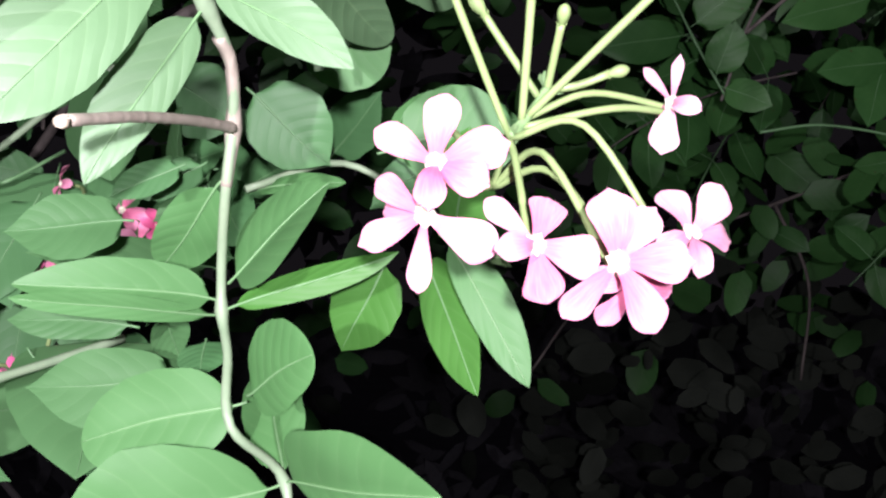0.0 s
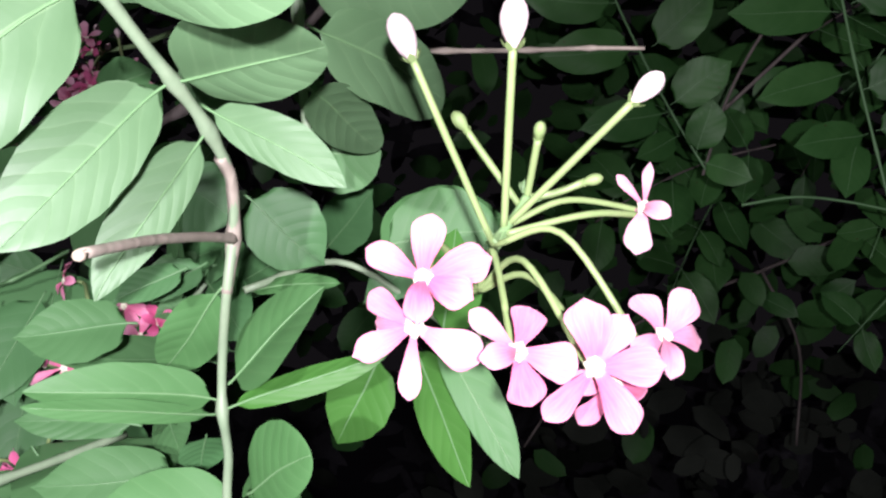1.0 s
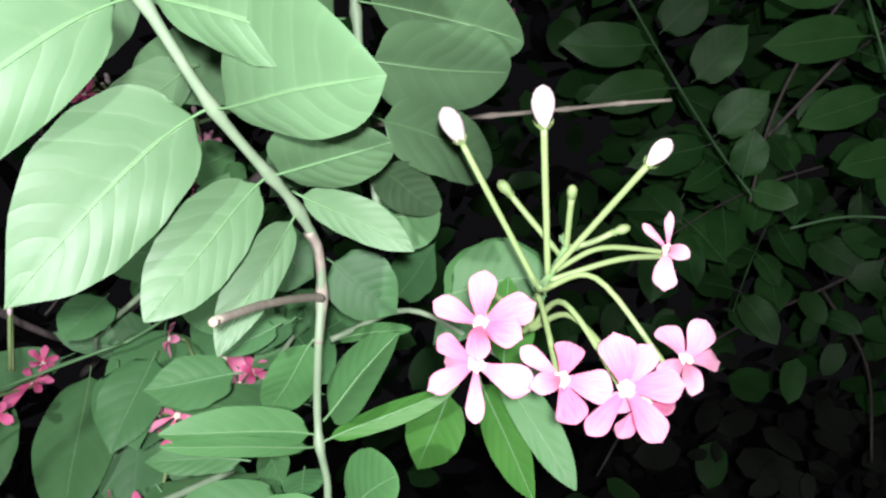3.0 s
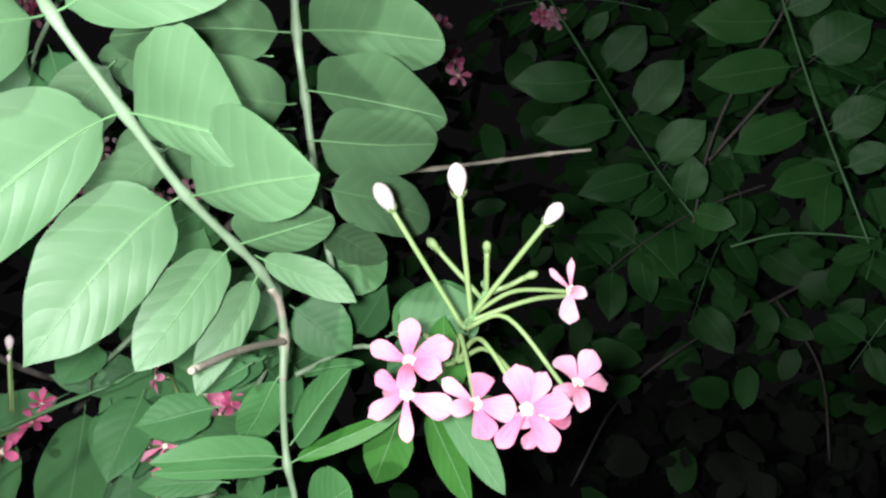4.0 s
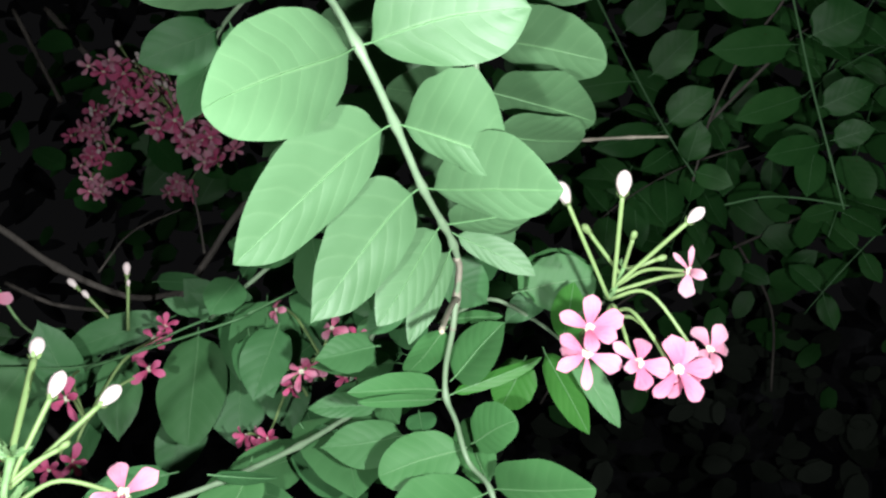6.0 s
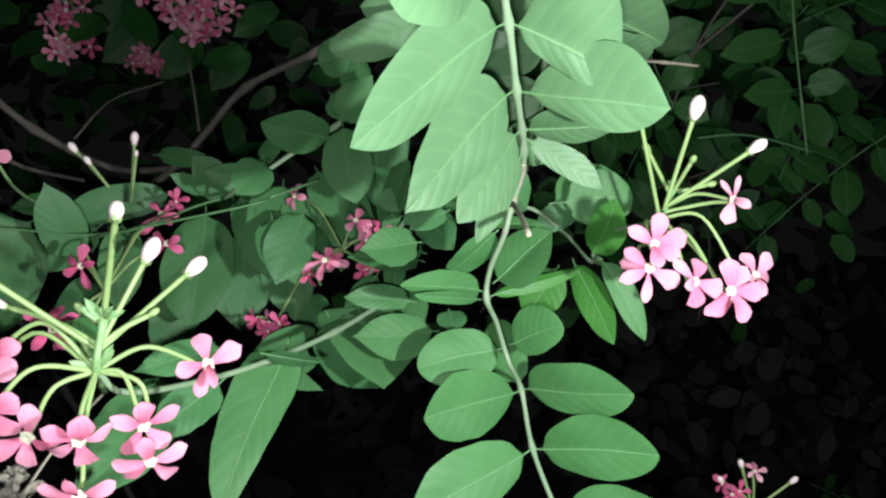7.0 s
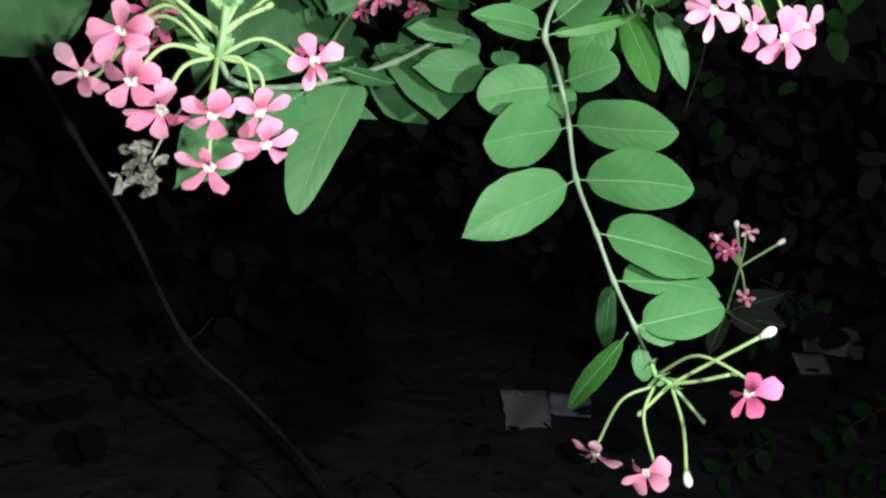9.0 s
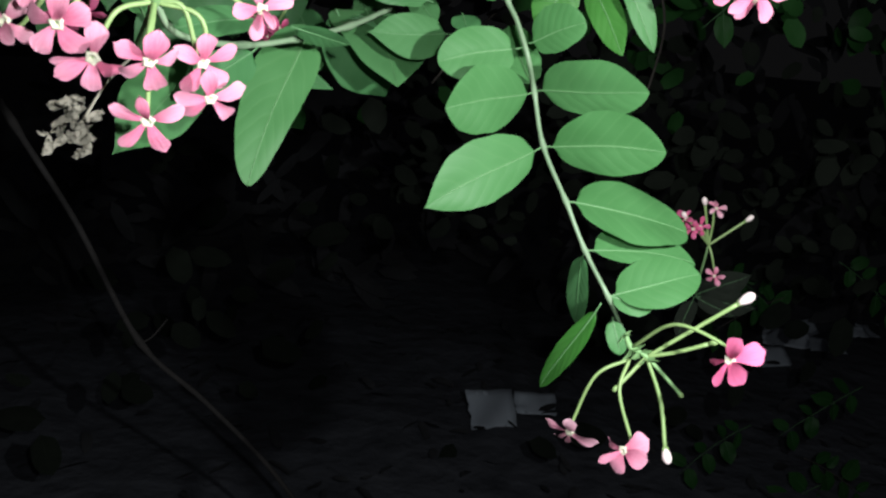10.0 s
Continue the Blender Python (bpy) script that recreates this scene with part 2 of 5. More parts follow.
        hw = 0.5 * width * (4 * q * (1 - q)) ** (0.49 + taper * s ** 2) if 0 < i < nu else 0.0
        for j in range(-nv, nv + 1):
            v = j / nv
            x = pet + (1 - pet) * s - 0.035 * (1 - abs(v)) * (s < 0.12) + 0.03 * abs(v) * math.sin(math.pi * s)
            rim = 1 + nick[0] * math.sin(13 * s + ph * (2 if v > 0 else 3)) + nick[1] * math.sin(29 * s + ph)
            y = v * rim * hw / size * (1 + skew * (1 if v > 0 else -1)) + tipbend * s * s + 0.012 * math.sin(5 * s + ph)
            quilt = 0.0022 * math.cos(2 * math.pi * 7 * (s - 0.25 * abs(v) ** 1.3 * math.sqrt(4 * s * (1 - s)))) * abs(v) * (1 - abs(v) ** 3) * 4 * s * (1 - s)
            z = arch * 4 * s * (1 - s) + fold * abs(v) * hw / size - curl * v * v * hw / size
            z += wave * math.sin(9 * s + ph + 2 * v) * abs(v) ** 1.5 * (hw / size * 3) - quilt
            verts.append((x * size, y * size, z * size))
            uvs.append((s, 0.5 + 0.5 * v))
    row = 2 * nv + 1
    for i in range(nu):
        for j in range(2 * nv):
            a = i * row + j
            faces.append((a, a + row, a + row + 1, a + 1))
    return verts, faces, uvs


SEED = [100]


def leaf(parent, base, tip, normal, width, fold=0.15, arch=0.03, curl=0.1, mat=None, rib=True, label="", shape=None):
    """One leaf of a branch, from its stalk's foot to its tip, its face to normal, with its raised midrib; shape is its taper, where it is widest, its sideways bend and its lopsidedness."""
    SEED[0] += 1
    mat = mat or LEAF
    m, size = frame_of(base, tip, normal)
    verts, faces, uvs = blade(size, width, fold, arch, curl, SEED[0], point=0.14 if mat is UNDER else 0.10 if mat is LEAF else 0.42, lead=0.74 if mat is UNDER else 0.90 if mat is LEAF else 0.78, shape=shape)
    ob = put("leaf", mesh_of("leaf", verts, faces, mat, uvs), parent, m, label)
    if rib:
        row, pts = 11, [(0, 0, 0)]
        pts += [Vector(verts[i * row + 5]) + Vector((0, 0, 0.0003)) for i in (1, 6, 12, 18, 23)]
        put("midrib", tube_mesh("midrib", pts, 0.00055, 0.00010, RIB if mat in (LEAF, YOUNG, UNDER) else DIMRIB, 3, 6), ob, m)
    return ob


def petal_mesh(name, mat, seed):
    """A petal of unit length and unit width: a narrow claw that widens to a blunt, faintly notched end."""
    rng = random.Random(seed)
    nu, nv = 13, 4
    cup, droop, twist, wide = rng.uniform(-0.12, 0.28), rng.uniform(0.0, 0.16), rng.uniform(-0.2, 0.2), rng.uniform(0.92, 1.04)
    claw, blunt, notch, lean = rng.uniform(0.20, 0.30), rng.uniform(0.68, 0.75), rng.uniform(-0.02, 0.05), rng.uniform(-0.08, 0.08)
    verts, uvs, faces = [], [], []
    for i in range(nu + 1):
        s = 1 - (1 - i / nu) ** 1.9
        hw = wide * (claw + (1 - claw) * math.sin(math.pi * 0.5 * min(1, s / 0.84)) ** 1.35) * 0.5
        if s > blunt:
            hw *= math.sqrt(max(0.008, 1 - ((s - blunt) / (1.003 - blunt)) ** 2.0))
        for j in range(-nv, nv + 1):
            v = j / nv
            y = v * hw * (1 + 0.04 * math.sin(9 * s + seed * 2 + v)) + lean * s * s
            z = 0.06 + 0.08 * math.sin(math.pi * s) - droop * s * s + cup * v * v * hw * 0.6 + 0.5 * twist * y * s + 0.025 * math.sin(7 * s + seed) * v
            z += 0.018 * math.sin(5 * math.pi * v + seed) * s * s
            verts.append((0.10 + 0.90 * s - 0.05 * v * v * s - notch * (1 - abs(v)) * s ** 6, y, z))
            uvs.append((s, 0.5 + 0.5 * v))
    row = 2 * nv + 1
    for i in range(nu):
        for j in range(2 * nv):
            a = i * row + j
            faces.append((a, a + row, a + row + 1, a + 1))
    return mesh_of(name, verts, faces, mat, uvs)


PETALS = {m.name: [petal_mesh("petal", m, k) for k in range(6)] for m in (PINK, PALE, ROSE)}


def turned(at, facing, spin=0.0):
    q = Vector(facing).normalized().to_track_quat("Z", "Y").to_matrix().to_4x4()
    return Matrix.Translation(at) @ q @ pose(0, 0, 0, 0, 0, spin)


def eye_mesh():
    """The throat of a flower: a small raised ring with five stamens' heads round a pit."""
    verts, faces, n = [], [], 15
    for r, z in ((0.10, 0.00), (0.115, 0.05), (0.085, 0.09), (0.045, 0.07), (0.025, 0.0)):
        for k in range(n):
            a = 2 * math.pi * k / n
            rr = r * (1 + 0.22 * math.cos(5 * a))
            verts.append((rr * math.cos(a), rr * math.sin(a), z))
    for i in range(4):
        for k in range(n):
            faces.append((i * n + k, i * n + (k + 1) % n, (i + 1) * n + (k + 1) % n, (i + 1) * n + k))
    faces.append(tuple(4 * n + k for k in range(n)))
    return mesh_of("throat", verts, faces, EYE)


THROAT = eye_mesh()


def flower(cluster, root, at, facing, radius, spin=0.0, mat=None, lift=0.35, out=(0, 0, 0.3), petals=()):
    """One open flower on its long bent tube: tube, throat and five petals. lift: how far the petals are laid back (0) or raised (1). petals: where each
    petal's end lies from the throat, and how wide it is for its length; without them five are spread evenly."""
    SEED[0] += 1
    rng = random.Random(SEED[0])
    mat = mat or PINK
    face, a, b = Vector(facing).normalized(), Vector(root), Vector(at)
    reach = (b - a).length
    mid = a.lerp(b, 0.45) + Vector(out) * reach
    late = b - face * reach * 0.16
    base = Matrix.Translation(a)
    tube = tube_mesh("flower", [q - a for q in (a, mid, late, b)], 0.0011, 0.00095, TUBE, 7, 7)
    ob = put("flower", tube, cluster, base)
    m = turned(at, facing, spin)
    put("throat", THROAT, ob, m @ Matrix.Diagonal((radius * 1.45, radius * 1.45, radius * 1.3, 1)))
    for *tip, wide in petals:
        mk, long = frame_of(at, Vector(at) + Vector(tip), facing)
        put("petal", PETALS[mat.name][rng.randrange(6)], ob, mk @ Matrix.Diagonal((long, long * wide * 1.06, long * rng.uniform(0.7, 1.1), 1)))
    for k in range(0 if petals else 5):
        tilt = -(lift * 38 - 6) + rng.uniform(-24, 22)
        mk = m @ pose(0, 0, 0, 0, 0, 72 * k + rng.uniform(-7, 7)) @ pose(0, 0, 0, 0, tilt, 0) @ pose(0, 0, 0, rng.uniform(-24, 24), 0, 0)
        s = radius * rng.uniform(0.86, 1.08)
        put("petal", PETALS[mat.name][rng.randrange(6)], ob, mk @ Matrix.Diagonal((s, s * rng.uniform(0.42, 0.54), s, 1)))
    return ob


def bud_mesh(name, mat):
    verts, faces, n = [], [], 10
    prof = ((0.00, 0.24), (0.10, 0.40), (0.28, 0.74), (0.48, 0.96), (0.66, 1.0), (0.82, 0.84), (0.93, 0.55), (1.0, 0.12))
    for i, (x, r) in enumerate(prof):
        for k in range(n):
            a = 2 * math.pi * k / n + 0.5 * x
            rr = 0.275 * r * (1 + 0.07 * math.cos(5 * a))
            verts.append((rr * math.cos(a), rr * math.sin(a), x))
    for i in range(len(prof) - 1):
        for k in range(n):
            faces.append((i * n + k, i * n + (k + 1) % n, (i + 1) * n + (k + 1) % n, (i + 1) * n + k))
    faces.append(tuple(reversed(range(n))))
    faces.append(tuple((len(prof) - 1) * n + k for k in range(n)))
    return mesh_of(name, verts, faces, mat)


def sepal_ring():
    verts, faces, n = [], [], 5
    for k in range(n):
        a = 2 * math.pi * k / n
        for da, r, z in ((-0.5, 0.20, 0.0), (0.5, 0.20, 0.0), (0.42, 0.34, 0.2), (0, 0.42, 0.42), (-0.42, 0.34, 0.2)):
            verts.append((r * math.cos(a + da), r * math.sin(a + da), z))
        faces.append(tuple(range(5 * k, 5 * k + 5)))
    return mesh_of("calyx", verts, faces, TUBE)


BUD, GREENBUD, CALYX = bud_mesh("bud", BUDSKIN), bud_mesh("bud", TUBE), sepal_ring()


def bud(cluster, root, tip, size, green=False, out=(0, 0, 0), thick=0.00115):
    """A closed bud on its straight tube: the bud, its tube and its calyx. size: length of the swollen end."""
    a, b = Vector(root), Vector(tip)
    way = (b - a).normalized()
    foot = b - way * size
    m = turned(foot, way, 20)
    ob = put("bud", GREENBUD if green else BUD, cluster, m @ Matrix.Diagonal((size, size, size, 1)))
    mid = a.lerp(foot, 0.5) + Vector(out) * (foot - a).length
    put("stalk", tube_mesh("stalk", [q - a for q in (a, mid, foot + way * size * 0.1)], thick, thick * 1.1, TUBE, 6, 7), ob, Matrix.Translation(a))
    put("calyx", CALYX, ob, m @ Matrix.Diagonal((size * 0.62, size * 0.62, size * 0.5, 1)))
    return ob


def bracts(cluster, at, way, count, size, spread=60):
    """Small green scales round a node of the flower stalk."""
    for k in range(count):
        SEED[0] += 1
        rng = random.Random(SEED[0])
        d = turned(at, way, 360 * k / count + rng.uniform(-30, 30)) @ pose(0, 0, 0, 0, spread + rng.uniform(-25, 15), 0) @ Vector((0, 0, size * rng.uniform(0.7, 1.2)))
        n = (Vector(way) + Vector((0, -0.7, 0.2))).normalized()
        leaf(cluster, at, d, n, size * 0.34, 0.3, 0.05, 0.1, SEPAL_LEAF, False).name = "bract"


SEPAL_LEAF = leaf_material("bract_green", (0.13, 0.26, 0.10), (0.24, 0.38, 0.18), (0.25, 0.38, 0.18), veins=3.0)


def withered(cluster, root, at):
    """A brown crumpled spent flower that hangs from a cluster."""
    rng = random.Random(5)
    a, b = Vector(root), Vector(at)
    ob = put("withered_bloom", tube_mesh("withered_bloom", [Vector(), (b - a) * 0.5 + Vector((0, 0, 0.004)), b - a], 0.0009, 0.0006, DRY, 5, 6), cluster, Matrix.Translation(a), "crumpled brown spent flowers")
    for k in range(34):
        c = b + Vector((rng.gauss(0, 0.0048), rng.gauss(0, 0.003), rng.gauss(0.002, 0.0060)))
        m = turned(c, (rng.uniform(-1, 1), -1, rng.uniform(-1, 1)), rng.uniform(0, 360))
        s = rng.uniform(0.004, 0.009)
        put("dry_petal", DRYPETALS[k % 3], ob, m @ Matrix.Diagonal((s, s, s, 1)))


def dry_petal(seed):
    rng = random.Random(seed)
    n, verts, faces = 7, [], []
    for i in range(n):
        for j in range(5):
            u, v = i / (n - 1), (j - 2) / 2
            verts.append((u, 0.26 * v * math.sin(math.pi * (0.1 + 0.85 * u)), 0.55 * noise.noise((u * 4 + seed, v * 2, seed * 3.3)) + rng.uniform(-0.04, 0.04)))
    for i in range(n - 1):
        for j in range(4):
            a = i * 5 + j
            faces.append((a, a + 5, a + 6, a + 1))
    return mesh_of("dry_petal", verts, faces, DRY)


DRYPETALS = [dry_petal(k) for k in range(3)]


def far_blooms(cluster, middle, span, spread, count, reach, size=0.0150):
    """A head of many flowers round a far stalk."""
    rng = random.Random(count * 7 + int(reach * 1000))
    mid = Vector(middle)
    for k in range(count):
        at = mid + Vector(span) * rng.uniform(-0.5, 0.5) + Vector([s * rng.uniform(-1, 1) for s in spread])
        root = WORLD[cluster.name].translation.lerp(at, rng.uniform(0.7, 0.85)) + Vector((0, 0.02, 0.005))
        if (at - root).length < 0.012:
            root = root + Vector((0, 0, 0.02))
        flower(cluster, root, at, (rng.uniform(-0.6, 0.6) + 0.2, -1, rng.uniform(-0.5, 0.5)), size * rng.uniform(0.9, 1.1), rng.uniform(0, 72), (PINK, ROSE, PALE)[k % 3], rng.uniform(0.2, 0.9))
        if k % 6 == 0 and count > 6:
            tip = mid + Vector(span) * rng.uniform(-0.6, 0.5) + Vector((0, 0, rng.uniform(0.5, 1.3) * reach))
            bud(cluster, root, tip, 0.010)


def paper_scrap(at, wide, deep, turn, rise):
    """A torn sheet lying crumpled on the soil."""
    n, verts, faces = 7, [], []
    for t in (0.0, 0.0015):
        for i in range(n):
            for j in range(n):
                u, v = i / (n - 1) - 0.5, j / (n - 1) - 0.5
                edge = 1 + 0.12 * noise.noise((u * 5, v * 5, wide * 40))
                verts.append((u * wide * edge, v * deep * edge, 0.012 + 0.012 * noise.noise((u * 3, v * 3, wide * 90)) + t))
    for k in (0, n * n):
        for i in range(n - 1):
            for j in range(n - 1):
                a = k + i * n + j
                q = (a, a + n, a + n + 1, a + 1)
                faces.append(q if k else q[::-1])
    ring = [i * n for i in range(n)] + [(n - 1) * n + j for j in range(1, n)] + [i * n + n - 1 for i in range(n - 2, -1, -1)] + list(range(n - 2, 0, -1))
    for a, b in zip(ring, ring[1:] + ring[:1]):
        faces.append((a, b, b + n * n, a + n * n))
    return tagged(put("paper_scrap", mesh_of("paper_scrap", verts, faces, PAPER), None, Matrix.Translation(at) @ pose(0, 0, 0, rise, 0, turn)), "pale torn scrap of paper propped on dark soil", "litter", "scraps on the ground")


def sprig(at, way, length, pairs, mat, seed, label):
    """A short leafy shoot of a bush: a bent stem with pairs of leaves."""
    rng = random.Random(seed)
    a, d = Vector(at), Vector(way).normalized()
    bend = Vector((rng.uniform(-0.2, 0.2), rng.uniform(-0.1, 0.1), -0.25))
    line = [a + d * length * t + bend * length * t * t for t in (0, 0.25, 0.5, 0.75, 1)]
    ob = thing("bush_sprig", a, label, "branch", "sprigs of the bush behind")
    stem(ob, line, 0.0015, 0.0008, TWIG if seed % 3 == 0 else DIMRIB, knots=line[1:4], steps=4, sides=6)
    side = d.cross(Vector((0, -1, 0.2))).normalized()
    for k in range(pairs):
        q = smooth_line(line, 6)[int((k + 0.7) / pairs * 23)]
        for s in (-1, 1):
            size = rng.uniform(0.055, 0.095)
            tip = q + (side * s + d * rng.uniform(0.1, 0.7) + Vector((0, rng.uniform(-0.3, 0.2), rng.uniform(-0.4, 0.2)))).normalized() * size
            n = Vector((rng.uniform(-0.5, 0.4), -1, rng.uniform(0, 0.7)))
            leaf(ob, q, tip, n, size * rng.uniform(0.45, 0.6), rng.uniform(0.1, 0.3), rng.uniform(-0.03, 0.06), 0.1, mat)
    return ob


# ---------------------------------------------------------------- ground
def soil_height(x, y):
    near = max(0.0, 1 - max(abs(x) - 3, abs(y - 2.5) - 3.5, 0) / 3)
    return near * (0.05 * noise.noise((x * 1.1, y * 1.1, 0)) + 0.03 * noise.noise((x * 4, y * 4, 3)) + 0.015 * noise.noise((x * 11, y * 11, 7)))


def ground_sheet():
    """One sheet of rough soil, fine under the plants and coarse out to the horizon."""
    xs = [-60, -25, -10, -5] + [-3 + 0.125 * i for i in range(57)] + [6, 10, 25, 60]
    ys = [-60, -25, -10, -4] + [-1 + 0.125 * i for i in range(57)] + [8, 12, 25, 60]
    verts = []
    for y in ys:
        for x in xs:
            verts.append((x, y, soil_height(x, y)))
    n = len(xs)
    faces = [(j * n + i, j * n + i + 1, (j + 1) * n + i + 1, (j + 1) * n + i) for j in range(len(ys) - 1) for i in range(n - 1)]
    return mesh_of("ground", verts, faces, SOIL)


tagged(put("ground", ground_sheet()), "bare dark soil at night under the bushes", "ground", kind="structure")


# ---------------------------------------------------------------- the creeper

shoot = thing("creeper_branch", (-0.0697, 0.2833, 1.4607), "long drooping creeper shoot with paired oval green leaves", "branch")
stem(shoot, [(-0.1377, 0.1632, 1.6467), (-0.1187, 0.1588, 1.6093), (-0.0975, 0.1538, 1.5678), (-0.0864, 0.1794, 1.5389), (-0.0782, 0.2085, 1.5138), (-0.0711, 0.2377, 1.4981), (-0.0674, 0.2549, 1.4889), (-0.0658, 0.2712, 1.4765), (-0.0691, 0.2832, 1.4606)], 0.00185, 0.00180, sides=10, label="pale green upper stem", knots=((-0.0975, 0.1538, 1.5678), (-0.0864, 0.1794, 1.5389), (-0.0782, 0.2085, 1.5138), (-0.0711, 0.2377, 1.4981), (-0.0674, 0.2549, 1.4889)))
stem(shoot, [(-0.0691, 0.2832, 1.4606), (-0.0723, 0.2866, 1.4432), (-0.0783, 0.3003, 1.4225), (-0.0796, 0.3049, 1.4045), (-0.0742, 0.2958, 1.3915), (-0.0679, 0.2819, 1.3710), (-0.0570, 0.3022, 1.3507), (-0.0515, 0.2857, 1.3202), (-0.0410, 0.2578, 1.2924), (-0.0295, 0.2451, 1.2668), (-0.0189, 0.2247, 1.2459), (0.0004, 0.2450, 1.2194)], 0.00170, 0.00115, sides=10, mat=STEM, knots=((-0.0691, 0.2832, 1.4606), (-0.0796, 0.3049, 1.4045), (-0.0570, 0.3022, 1.3507), (-0.0515, 0.2857, 1.3202), (-0.0410, 0.2578, 1.2924), (-0.0295, 0.2451, 1.2668), (-0.0189, 0.2247, 1.2459)))
stem(shoot, [(-0.0666, 0.2631, 1.4827), (-0.0658, 0.2712, 1.4765), (-0.0691, 0.2832, 1.4606), (-0.0723, 0.2866, 1.4432)], 0.00205, 0.00185, mat=BARK, name="bark_collar", sides=10, knots=((-0.0691, 0.2832, 1.4606),))
stem(shoot, [(-0.0691, 0.2832, 1.4606), (-0.0699, 0.2560, 1.4574), (-0.0709, 0.2242, 1.4522), (-0.0719, 0.1924, 1.4451)], 0.00165, 0.00135, mat=BARK, name="dead_spur", label="broken-off brown side twig with a pale end", knots=((-0.0691, 0.2832, 1.4606),))
stem(shoot, [(-0.0718, 0.1934, 1.4450), (-0.0719, 0.1910, 1.4446)], 0.00145, 0.00125, mat=PITH, name="cut_end", steps=2)
leaf(shoot, (-0.1187, 0.1588, 1.6093), (-0.1834, 0.1050, 1.5950), (0.42, -0.28, -0.86), 0.048, mat=UNDER)
leaf(shoot, (-0.0975, 0.1538, 1.5678), (-0.1384, 0.0718, 1.5275), (0.91, -0.41, -0.08), 0.0462, mat=UNDER, shape=(0.10, 0.92, 0.035, 0.01))
leaf(shoot, (-0.0864, 0.1794, 1.5389), (-0.1550, 0.1367, 1.4897), (0.67, -0.64, -0.38), 0.0458, mat=UNDER, shape=(0.39, 0.85, 0.160, -0.16))
leaf(shoot, (-0.0782, 0.2085, 1.5138), (-0.1354, 0.1752, 1.4626), (0.60, -0.79, -0.16), 0.0424, mat=UNDER, shape=(0.70, 0.75, 0.163, -0.10))
leaf(shoot, (-0.0711, 0.2377, 1.4981), (-0.1064, 0.2109, 1.4512), (0.54, -0.84, 0.07), 0.0264, mat=UNDER, shape=(0.39, 0.88, 0.061, -0.09))
leaf(shoot, (-0.0674, 0.2549, 1.4889), (-0.0950, 0.2377, 1.4401), (0.48, -0.87, 0.03), 0.0167, mat=UNDER, shape=(0.35, 0.80, 0.073, -0.12))
leaf(shoot, (-0.1187, 0.1588, 1.6093), (-0.0561, 0.1250, 1.6519), (0.05, -0.75, -0.66), 0.034, mat=UNDER)
leaf(shoot, (-0.0975, 0.1538, 1.5678), (-0.0257, 0.1455, 1.5838), (-0.02, -0.92, -0.40), 0.0532, mat=UNDER, arch=0.05, shape=(0.55, 1.15, -0.111, 0.21))
leaf(shoot, (-0.0864, 0.1794, 1.5389), (-0.0339, 0.1728, 1.5253), (-0.25, -0.76, -0.60), 0.0492, mat=UNDER, arch=0.05, shape=(0.45, 1.13, -0.217, 0.50))
leaf(shoot, (-0.0782, 0.2085, 1.5138), (-0.0138, 0.1718, 1.5035), (-0.47, -0.67, -0.57), 0.0449, mat=UNDER, arch=0.04, shape=(0.55, 1.37, -0.007, 0.35))
leaf(shoot, (-0.0711, 0.2377, 1.4981), (-0.0255, 0.2237, 1.5018), (-0.06, -0.44, -0.90), 0.0327, mat=UNDER, shape=(0.08, 0.83, -0.014, 0.20))
leaf(shoot, (-0.0682, 0.2514, 1.4954), (-0.0237, 0.2506, 1.4727), (-0.09, -0.99, -0.14), 0.0152, mat=UNDER, shape=(0.43, 0.90, -0.081, 0.12))
leaf(shoot, (-0.0752, 0.2908, 1.4455), (-0.1021, 0.3101, 1.4189), (0.16, -0.71, -0.68), 0.0213, mat=LEAF, shape=(0.11, 0.83, -0.020, 0.07))
leaf(shoot, (-0.0765, 0.3016, 1.4135), (-0.0419, 0.2978, 1.4449), (-0.55, -0.64, 0.53), 0.0401, fold=0.25, shape=(0.63, 0.75, 0.032, -0.14))
leaf(shoot, (-0.0839, 0.3402, 1.4471), (-0.0434, 0.3274, 1.4506), (-0.30, -0.80, 0.52), 0.009)
leaf(shoot, (-0.0797, 0.3077, 1.4072), (-0.1311, 0.2720, 1.4173), (0.59, -0.78, 0.23), 0.0171, mat=LEAF, fold=0.45, shape=(0.30, 0.74, 0.071, -0.09))
leaf(shoot, (-0.0802, 0.3113, 1.4035), (-0.1238, 0.2573, 1.4076), (0.72, -0.61, -0.33), 0.0080, mat=LEAF, fold=0.3)
leaf(shoot, (-0.0796, 0.3049, 1.4045), (-0.0226, 0.3096, 1.4252), (0.20, -0.92, -0.34), 0.0103, fold=0.5, mat=YOUNG, shape=(0.36, 0.83, -0.009, 0.01))
leaf(shoot, (-0.0665, 0.2922, 1.3790), (-0.0401, 0.2694, 1.3949), (-0.65, -0.76, -0.01), 0.0275, shape=(0.01, 0.85, -0.031, 0.15))
leaf(shoot, (-0.0570, 0.3022, 1.3507), (-0.0711, 0.3328, 1.3881), (-0.33, -0.79, 0.52), 0.024)
leaf(shoot, (-0.0684, 0.2981, 1.3764), (-0.1194, 0.2916, 1.3639), (0.03, -0.93, 0.37), 0.0328, shape=(0.04, 0.85, -0.005, -0.00))
leaf(shoot, (-0.0570, 0.3022, 1.3507), (-0.1152, 0.2707, 1.3401), (0.48, -0.87, -0.05), 0.0410, shape=(0.22, 1.11, 0.011, -0.02))
